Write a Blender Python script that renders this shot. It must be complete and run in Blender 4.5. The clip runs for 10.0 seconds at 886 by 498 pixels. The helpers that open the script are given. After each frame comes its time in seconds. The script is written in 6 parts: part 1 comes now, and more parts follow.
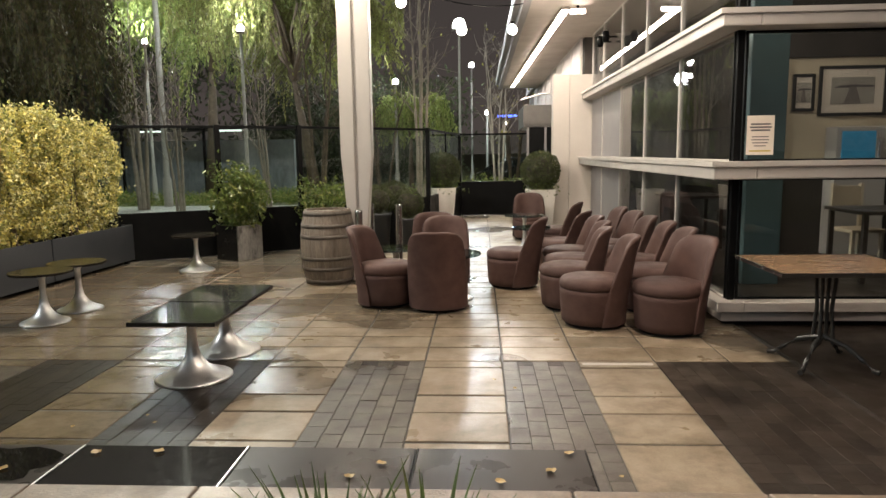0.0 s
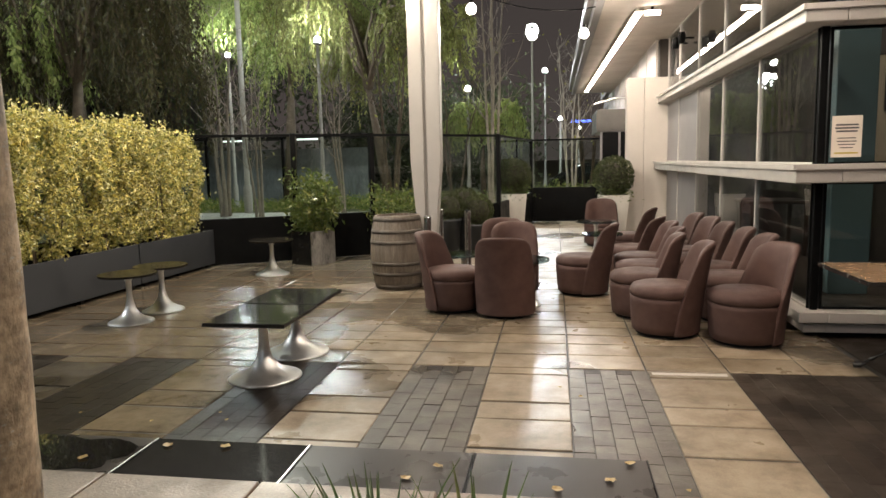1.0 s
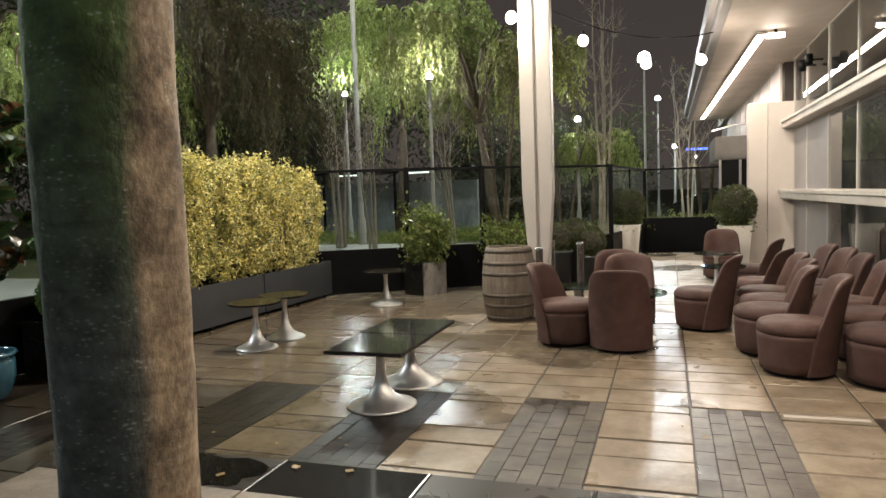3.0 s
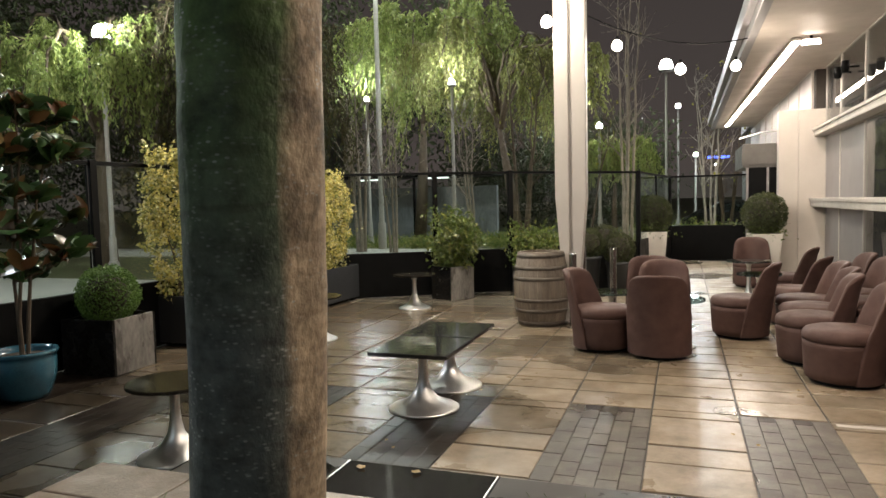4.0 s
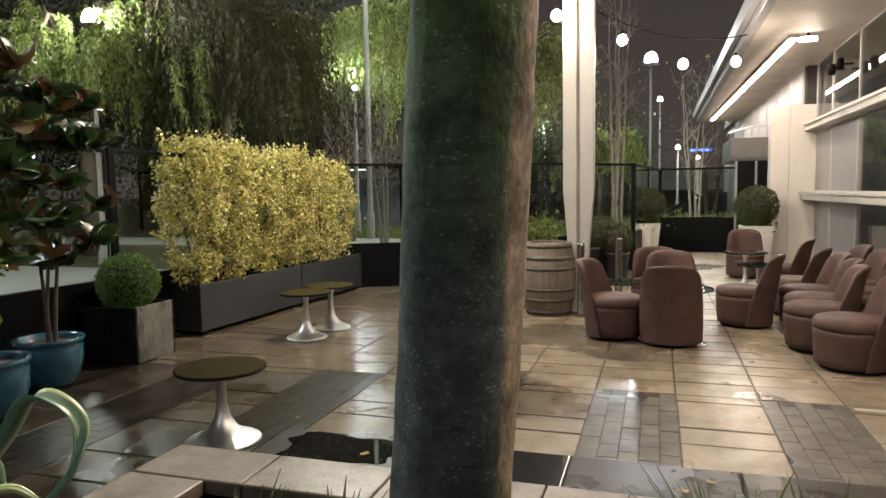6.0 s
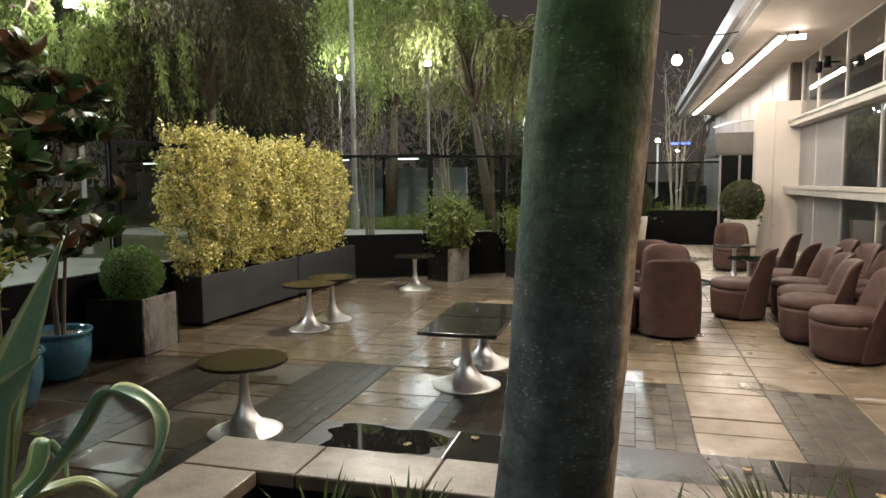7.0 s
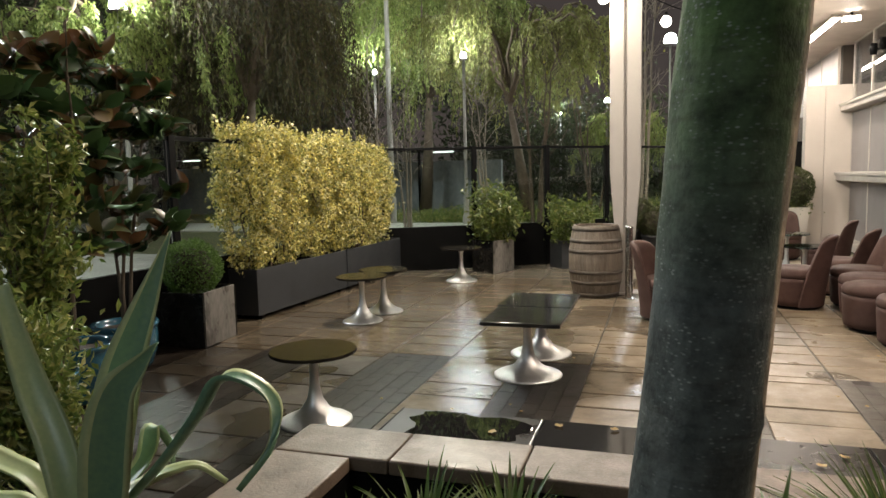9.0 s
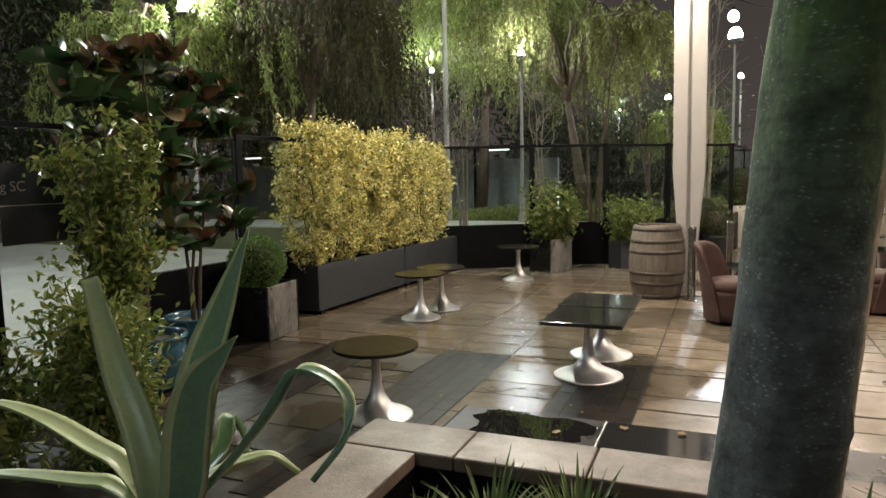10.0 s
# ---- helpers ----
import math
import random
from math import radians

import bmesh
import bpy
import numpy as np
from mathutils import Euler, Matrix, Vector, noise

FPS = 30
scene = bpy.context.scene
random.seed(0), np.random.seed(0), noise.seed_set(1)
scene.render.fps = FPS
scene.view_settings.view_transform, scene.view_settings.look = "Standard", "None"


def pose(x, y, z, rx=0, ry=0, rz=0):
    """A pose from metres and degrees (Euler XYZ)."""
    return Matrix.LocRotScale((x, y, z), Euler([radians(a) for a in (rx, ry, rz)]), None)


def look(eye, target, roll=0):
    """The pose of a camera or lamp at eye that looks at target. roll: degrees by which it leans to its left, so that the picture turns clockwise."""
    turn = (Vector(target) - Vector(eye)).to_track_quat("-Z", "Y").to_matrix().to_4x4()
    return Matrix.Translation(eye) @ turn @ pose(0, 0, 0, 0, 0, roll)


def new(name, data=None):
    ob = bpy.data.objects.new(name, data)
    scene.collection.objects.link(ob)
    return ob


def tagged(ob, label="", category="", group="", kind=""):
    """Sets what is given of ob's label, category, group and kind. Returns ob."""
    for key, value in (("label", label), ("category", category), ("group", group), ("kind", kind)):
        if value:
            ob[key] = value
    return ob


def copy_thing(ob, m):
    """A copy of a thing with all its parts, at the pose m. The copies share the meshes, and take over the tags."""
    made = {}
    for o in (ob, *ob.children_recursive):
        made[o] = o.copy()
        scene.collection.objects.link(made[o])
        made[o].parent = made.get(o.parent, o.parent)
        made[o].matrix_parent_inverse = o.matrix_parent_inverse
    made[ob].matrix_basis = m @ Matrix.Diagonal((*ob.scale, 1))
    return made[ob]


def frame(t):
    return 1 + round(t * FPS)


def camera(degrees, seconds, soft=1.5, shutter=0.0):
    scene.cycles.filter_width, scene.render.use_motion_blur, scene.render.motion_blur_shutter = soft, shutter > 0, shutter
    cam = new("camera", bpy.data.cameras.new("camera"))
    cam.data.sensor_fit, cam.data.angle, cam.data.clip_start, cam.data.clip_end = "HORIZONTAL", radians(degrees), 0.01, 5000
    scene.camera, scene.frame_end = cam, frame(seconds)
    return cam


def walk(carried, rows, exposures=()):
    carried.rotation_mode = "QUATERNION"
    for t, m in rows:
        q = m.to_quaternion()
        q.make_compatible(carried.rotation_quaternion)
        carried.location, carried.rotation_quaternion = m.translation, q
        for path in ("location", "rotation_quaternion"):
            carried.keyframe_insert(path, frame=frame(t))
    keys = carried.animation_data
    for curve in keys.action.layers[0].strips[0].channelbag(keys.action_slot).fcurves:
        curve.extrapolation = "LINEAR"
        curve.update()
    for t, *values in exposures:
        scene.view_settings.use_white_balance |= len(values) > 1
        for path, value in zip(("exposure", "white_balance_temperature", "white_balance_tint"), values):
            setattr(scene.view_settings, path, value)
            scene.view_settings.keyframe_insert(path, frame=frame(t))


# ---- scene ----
cam = camera(65.7, 10.0)
PATH = [
    (0, (0.352, 0.179, 1.551), (0.241, 2.156, 1.275), -0.8),
    (0.5, (0.397, 0.183, 1.544), (0.184, 2.154, 1.279), -0.9),
    (1, (0.407, 0.184, 1.539), (0.085, 2.142, 1.286), -1.3),
    (1.5, (0.406, 0.187, 1.539), (-0.026, 2.125, 1.305), -1.7),
    (2, (0.404, 0.186, 1.544), (-0.105, 2.109, 1.337), -1.8),
    (2.5, (0.391, 0.170, 1.544), (-0.174, 2.080, 1.366), -1.9),
    (3, (0.369, 0.140, 1.550), (-0.256, 2.033, 1.396), -2.0),
    (4.5, (0.031, 0.054, 1.517), (-0.633, 1.935, 1.384), -1.3),
    (5, (-0.023, -0.005, 1.519), (-0.679, 1.879, 1.382), -1.4),
    (6.5, (-0.344, -0.224, 1.558), (-0.904, 1.687, 1.377), -0.6),
    (7, (-0.467, -0.293, 1.572), (-0.997, 1.625, 1.379), -0.5),
    (7.5, (-0.563, -0.335, 1.56), (-1.075, 1.588, 1.361), -0.6),
    (8, (-0.621, -0.358, 1.557), (-1.131, 1.565, 1.353), -0.9),
    (8.5, (-0.661, -0.367, 1.552), (-1.206, 1.547, 1.347), -1.2),
    (9, (-0.683, -0.365, 1.554), (-1.299, 1.526, 1.343), -1.4),
    (9.5, (-0.708, -0.379, 1.559), (-1.397, 1.486, 1.345), -1.4),
    (10, (-0.729, -0.399, 1.562), (-1.491, 1.438, 1.348), -1.2),
]
walk(cam, [(t, look(eye, target, roll)) for t, eye, target, roll in PATH])

# ---------------------------------------------------------------- world and light
world = bpy.data.worlds.new("night")
scene.world = world
world.use_nodes = True
wn, wl = world.node_tree.nodes, world.node_tree.links
sky = wn["Background"]
tc = wn.new("ShaderNodeTexCoord")
sep = wn.new("ShaderNodeSeparateXYZ")
ramp = wn.new("ShaderNodeValToRGB")
wl.new(tc.outputs["Generated"], sep.inputs[0])
wl.new(sep.outputs["Z"], ramp.inputs[0])
ramp.color_ramp.elements[0].color = (0.100, 0.082, 0.074, 1)
ramp.color_ramp.elements[1].color = (0.045, 0.038, 0.038, 1)
ramp.color_ramp.elements[1].position = 0.6
wl.new(ramp.outputs[0], sky.inputs[0])
sky.inputs[1].default_value = 0.66
scene.view_settings.exposure = 0.05

WARM, BULB, COOL, GREENISH = (1.0, 0.85, 0.70), (1.0, 0.89, 0.73), (0.90, 0.97, 1.0), (0.93, 1.0, 0.88)


def lamp(name, place, watts, colour, radius=0.06):
    d = bpy.data.lights.new(name, "POINT")
    d.energy, d.color, d.shadow_soft_size = watts, colour, radius
    ob = new(name, d)
    ob.location = place
    return ob


def strip_lamp(name, m, watts, colour, sx, sy):
    d = bpy.data.lights.new(name, "AREA")
    d.shape, d.size, d.size_y, d.energy, d.color = "RECTANGLE", sx, sy, watts, colour
    ob = new(name, d)
    ob.matrix_world = m
    return ob


# ---------------------------------------------------------------- materials
def surf(name, c1, c2, scale=6.0, rough=(0.4, 0.6), metal=0.0, bump=0.1, fine=80.0, rnd="", amount=0.2,
         stretch=(1, 1, 1), coat=0.0, wet=None, emit=0.0, spec=0.5, trans=0.0):
    m = bpy.data.materials.new(name)
    m.use_nodes = True
    n, l = m.node_tree.nodes, m.node_tree.links
    p = n["Principled BSDF"]
    geo = n.new("ShaderNodeNewGeometry")
    mp = n.new("ShaderNodeMapping")
    mp.inputs["Scale"].default_value = stretch
    l.new(geo.outputs["Position"], mp.inputs[0])
    big = n.new("ShaderNodeTexNoise")
    big.inputs["Scale"].default_value, big.inputs["Detail"].default_value, big.inputs["Roughness"].default_value = scale, 5, 0.6
    l.new(mp.outputs[0], big.inputs[0])
    tiny = n.new("ShaderNodeTexNoise")
    tiny.inputs["Scale"].default_value, tiny.inputs["Detail"].default_value = fine, 4
    l.new(mp.outputs[0], tiny.inputs[0])
    add = n.new("ShaderNodeMix")
    add.data_type = "FLOAT"
    add.inputs[0].default_value = 0.35
    l.new(big.outputs[0], add.inputs[2]), l.new(tiny.outputs[0], add.inputs[3])
    spread = n.new("ShaderNodeMapRange")
    spread.inputs[1].default_value, spread.inputs[2].default_value = 0.33, 0.67
    l.new(add.outputs[0], spread.inputs[0])
    mix = n.new("ShaderNodeMix")
    mix.data_type = "RGBA"
    mix.inputs[6].default_value, mix.inputs[7].default_value = (*c1, 1), (*c2, 1)
    l.new(spread.outputs[0], mix.inputs[0])
    col = mix.outputs[2]
    if rnd:
        src = n.new("ShaderNodeObjectInfo").outputs["Random"] if rnd == "object" else geo.outputs["Random Per Island"]
        mr = n.new("ShaderNodeMapRange")
        mr.inputs[3].default_value, mr.inputs[4].default_value = 1 - amount, 1 + amount
        l.new(src, mr.inputs[0])
        hsv = n.new("ShaderNodeHueSaturation")
        l.new(mr.outputs[0], hsv.inputs["Value"]), l.new(col, hsv.inputs["Color"])
        col = hsv.outputs[0]
    l.new(col, p.inputs["Base Color"])
    rr = n.new("ShaderNodeMapRange")
    rr.inputs[1].default_value, rr.inputs[2].default_value = 0.35, 0.65
    rr.inputs[3].default_value, rr.inputs[4].default_value = rough
    l.new(big.outputs[0], rr.inputs[0])
    ro = rr.outputs[0]
    bumpfac = None
    if wet:
        pud = n.new("ShaderNodeTexNoise")
        pud.inputs["Scale"].default_value, pud.inputs["Detail"].default_value = wet[0], 3
        l.new(geo.outputs["Position"], pud.inputs[0])
        # wetter towards the open side of the terrace
        sx = n.new("ShaderNodeSeparateXYZ")
        l.new(geo.outputs["Position"], sx.inputs[0])
        side = n.new("ShaderNodeMapRange")
        side.inputs[1].default_value, side.inputs[2].default_value = 1.0, -3.0
        side.inputs[3].default_value, side.inputs[4].default_value = -0.07, 0.20
        l.new(sx.outputs[0], side.inputs[0])
        s2 = n.new("ShaderNodeMath")
        l.new(pud.outputs[0], s2.inputs[0]), l.new(side.outputs[0], s2.inputs[1])
        edge = n.new("ShaderNodeMapRange")
        edge.interpolation_type = "SMOOTHSTEP"
        edge.inputs[1].default_value, edge.inputs[2].default_value = wet[1], wet[1] + 0.10
        l.new(s2.outputs[0], edge.inputs[0])
        mw = n.new("ShaderNodeMix")
        mw.data_type = "FLOAT"
        mw.inputs[3].default_value = wet[2]
        l.new(edge.outputs[0], mw.inputs[0]), l.new(ro, mw.inputs[2])
        ro = mw.outputs[0]
        dk = n.new("ShaderNodeMix")
        dk.data_type, dk.blend_type = "RGBA", "MULTIPLY"
        dk.inputs[7].default_value = (0.60, 0.61, 0.62, 1)
        blot = n.new("ShaderNodeTexNoise")
        blot.inputs["Scale"].default_value, blot.inputs["Detail"].default_value, blot.inputs["Roughness"].default_value = 3.4, 9, 0.72
        l.new(geo.outputs["Position"], blot.inputs[0])
        br_ = n.new("ShaderNodeMapRange")
        br_.inputs[1].default_value, br_.inputs[2].default_value = 0.40, 0.66
        br_.inputs[3].default_value, br_.inputs[4].default_value = 0.0, 1.0
        l.new(blot.outputs[0], br_.inputs[0])
        st = n.new("ShaderNodeMix")
        st.data_type, st.blend_type = "RGBA", "MULTIPLY"
        st.inputs[7].default_value = (0.50, 0.44, 0.37, 1)
        l.new(br_.outputs[0], st.inputs[0]), l.new(col, st.inputs[6])
        col = st.outputs[2]
        l.new(edge.outputs[0], dk.inputs[0]), l.new(col, dk.inputs[6])
        l.new(dk.outputs[2], p.inputs["Base Color"])
        bf = n.new("ShaderNodeMapRange")
        bf.inputs[3].default_value, bf.inputs[4].default_value = bump, bump * 0.8
        l.new(edge.outputs[0], bf.inputs[0])
        bumpfac = bf.outputs[0]
    l.new(ro, p.inputs["Roughness"])
    p.inputs["Metallic"].default_value = metal
    p.inputs["Coat Weight"].default_value = coat
    p.inputs["Coat Roughness"].default_value = 0.12
    p.inputs["Specular IOR Level"].default_value = spec
    if bump:
        b = n.new("ShaderNodeBump")
        b.inputs["Strength"].default_value, b.inputs["Distance"].default_value = bump, 0.01
        if bumpfac:
            l.new(bumpfac, b.inputs["Strength"])
        l.new(add.outputs[0], b.inputs["Height"])
        l.new(b.outputs[0], p.inputs["Normal"])
    if trans:
        out = n["Material Output"]
        tr = n.new("ShaderNodeBsdfTranslucent")
        l.new(col, tr.inputs[0])
        ms = n.new("ShaderNodeMixShader")
        ms.inputs[0].default_value = trans
        l.new(p.outputs[0], ms.inputs[1]), l.new(tr.outputs[0], ms.inputs[2]), l.new(ms.outputs[0], out.inputs[0])
    if emit:
        p.inputs["Emission Color"].default_value = (*c1, 1)
        p.inputs["Emission Strength"].default_value = emit
    return m


def glass_material(name, tint, ior=1.5, rough=0.0):
    m = bpy.data.materials.new(name)
    m.use_nodes = True
    n, l = m.node_tree.nodes, m.node_tree.links
    n.remove(n["Principled BSDF"])
    tr, gl, fr, ms = (n.new(k) for k in ("ShaderNodeBsdfTransparent", "ShaderNodeBsdfGlossy", "ShaderNodeFresnel", "ShaderNodeMixShader"))
    tr.inputs[0].default_value = (*tint, 1)
    gl.inputs["Roughness"].default_value = rough
    fr.inputs[0].default_value = ior
    l.new(fr.outputs[0], ms.inputs[0]), l.new(tr.outputs[0], ms.inputs[1]), l.new(gl.outputs[0], ms.inputs[2])
    l.new(ms.outputs[0], n["Material Output"].inputs[0])
    return m


def leaf_material(name, colours, rough=0.45, trans=0.25):
    """Leaves whose colour differs from leaf to leaf."""
    m = bpy.data.materials.new(name)
    m.use_nodes = True
    n, l = m.node_tree.nodes, m.node_tree.links
    p = n["Principled BSDF"]
    geo = n.new("ShaderNodeNewGeometry")
    r = n.new("ShaderNodeValToRGB")
    e = r.color_ramp.elements
    e[0].color, e[1].color = (*colours[0], 1), (*colours[-1], 1)
    for i, c in enumerate(colours[1:-1]):
        k = e.new((i + 1) / (len(colours) - 1))
        k.color = (*c, 1)
    l.new(geo.outputs["Random Per Island"], r.inputs[0])
    l.new(r.outputs[0], p.inputs["Base Color"])
    p.inputs["Roughness"].default_value = rough
    t = n.new("ShaderNodeBsdfTranslucent")
    l.new(r.outputs[0], t.inputs[0])
    ms = n.new("ShaderNodeMixShader")
    ms.inputs[0].default_value = trans
    l.new(p.outputs[0], ms.inputs[1]), l.new(t.outputs[0], ms.inputs[2])
    l.new(ms.outputs[0], n["Material Output"].inputs[0])
    return m


def glow(name, colour, strength):
    m = bpy.data.materials.new(name)
    m.use_nodes = True
    n, l = m.node_tree.nodes, m.node_tree.links
    n.remove(n["Principled BSDF"])
    e = n.new("ShaderNodeEmission")
    e.inputs[0].default_value, e.inputs[1].default_value = (*colour, 1), strength
    l.new(e.outputs[0], n["Material Output"].inputs[0])
    return m


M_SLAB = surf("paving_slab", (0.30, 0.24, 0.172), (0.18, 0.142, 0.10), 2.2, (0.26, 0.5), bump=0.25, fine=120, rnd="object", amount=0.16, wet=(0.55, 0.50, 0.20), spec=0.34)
# near left slabs: wet, with the weak light there put into darker colour
M_SLAB_DAMPSHADE = surf("damp_shaded_slab", (0.105, 0.086, 0.064), (0.052, 0.042, 0.031), 3, (0.32, 0.5), bump=0.35, fine=120, rnd="object", amount=0.2, wet=(0.9, 0.62, 0.24), spec=0.14)
# far copy of the slab: the brighter light there is put into paler colour
M_SLAB_FARLIT = surf("paving_slab_far_lit", (0.40, 0.36, 0.29), (0.27, 0.24, 0.19), 2.2, (0.30, 0.5), bump=0.25, fine=120, rnd="island", amount=0.14, wet=(0.55, 0.50, 0.20), spec=0.34)
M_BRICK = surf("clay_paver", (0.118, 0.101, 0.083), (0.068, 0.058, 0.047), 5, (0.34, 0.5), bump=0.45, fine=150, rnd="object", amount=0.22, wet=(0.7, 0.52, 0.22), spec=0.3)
# same pavers off the middle bands: dimmer light put into a darker colour
M_BRICK_SHADED = surf("clay_paver_shaded", (0.046, 0.036, 0.029), (0.026, 0.020, 0.016), 4, (0.34, 0.5), bump=0.45, fine=150, rnd="island", amount=0.30, wet=(0.7, 0.53, 0.30), spec=0.11)
M_JOINT = surf("wet_joint_sand", (0.016, 0.013, 0.011), (0.030, 0.025, 0.02), 10, (0.4, 0.7), bump=0.3)
M_WHITE = surf("white_painted_metal", (0.47, 0.435, 0.40), (0.42, 0.385, 0.355), 3, (0.35, 0.5), bump=0.02)
M_PIER = surf("pale_cladding", (0.56, 0.51, 0.46), (0.50, 0.455, 0.41), 2, (0.4, 0.6), bump=0.03)
M_PANEL = surf("grey_spandrel", (0.23, 0.215, 0.215), (0.22, 0.205, 0.205), 3, (0.42, 0.46), bump=0.0)
M_SOFFIT = surf("soffit_board", (0.46, 0.40, 0.35), (0.40, 0.35, 0.31), 2, (0.5, 0.7), bump=0.03)
M_CANOPY = surf("dull_canopy_metal", (0.12, 0.11, 0.10), (0.085, 0.078, 0.072), 3, (0.5, 0.65), bump=0.02)
M_STEEL = surf("brushed_aluminium", (0.76, 0.75, 0.74), (0.62, 0.61, 0.60), 14, (0.36, 0.50), metal=1.0, bump=0.05, fine=160)
M_CHROME = surf("stainless_steel", (0.55, 0.55, 0.54), (0.45, 0.45, 0.45), 20, (0.15, 0.28), metal=1.0, bump=0.01)
M_BLACK = surf("black_powder_coat", (0.003, 0.003, 0.0033), (0.006, 0.006, 0.006), 6, (0.4, 0.55), bump=0.03, spec=0.08)
M_IRON = surf("black_cast_iron", (0.014, 0.013, 0.012), (0.03, 0.028, 0.026), 30, (0.3, 0.5), bump=0.15)
M_PLANTER = surf("charcoal_planter_metal", (0.026, 0.028, 0.032), (0.038, 0.040, 0.045), 3, (0.38, 0.55), bump=0.04)
M_FABRIC = surf("mauve_brown_fabric", (0.092, 0.050, 0.041), (0.056, 0.029, 0.024), 5, (0.6, 0.8), bump=0.10, fine=420, rnd="object", amount=0.10, spec=0.3)
M_GRANITE = surf("wet_black_granite", (0.016, 0.016, 0.016), (0.030, 0.029, 0.028), 40, (0.05, 0.10), bump=0.0, fine=300, spec=0.28)
M_PUDDLE = surf("standing_rain_water", (0.006, 0.006, 0.006), (0.012, 0.011, 0.010), 5, (0.01, 0.02), bump=0.0, spec=0.5)
M_BENCHTOP = surf("dark_bench_laminate", (0.024, 0.020, 0.018), (0.038, 0.032, 0.028), 3, (0.22, 0.40), bump=0.02, fine=200, spec=0.10)
M_ROUNDTOP = surf("rain_spotted_black_top", (0.010, 0.009, 0.008), (0.030, 0.025, 0.019), 9, (0.03, 0.14), bump=0.25, fine=60, spec=0.09)
M_POLE = surf("galvanised_pole", (0.40, 0.38, 0.35), (0.30, 0.285, 0.265), 8, (0.45, 0.6), bump=0.03)
M_OAK = surf("weathered_oak", (0.25, 0.205, 0.16), (0.12, 0.095, 0.072), 5, (0.5, 0.7), bump=0.3, fine=40, stretch=(6, 6, 0.6), rnd="island", amount=0.18)
M_HOOP = surf("galvanised_hoop", (0.15, 0.13, 0.11), (0.09, 0.072, 0.058), 12, (0.5, 0.7), metal=0.4, bump=0.1)
M_COPING = surf("sandstone_coping", (0.22, 0.163, 0.12), (0.105, 0.078, 0.057), 5, (0.35, 0.6), bump=0.5, fine=110, rnd="object", amount=0.08)
M_SOIL = surf("damp_soil", (0.02, 0.015, 0.01), (0.05, 0.037, 0.026), 20, (0.6, 0.9), bump=0.8, fine=90)
M_BARK = surf("smooth_grey_bark", (0.20, 0.175, 0.135), (0.055, 0.068, 0.055), 3.2, (0.6, 0.85), bump=0.6, fine=70, stretch=(1.3, 1.3, 3.2))


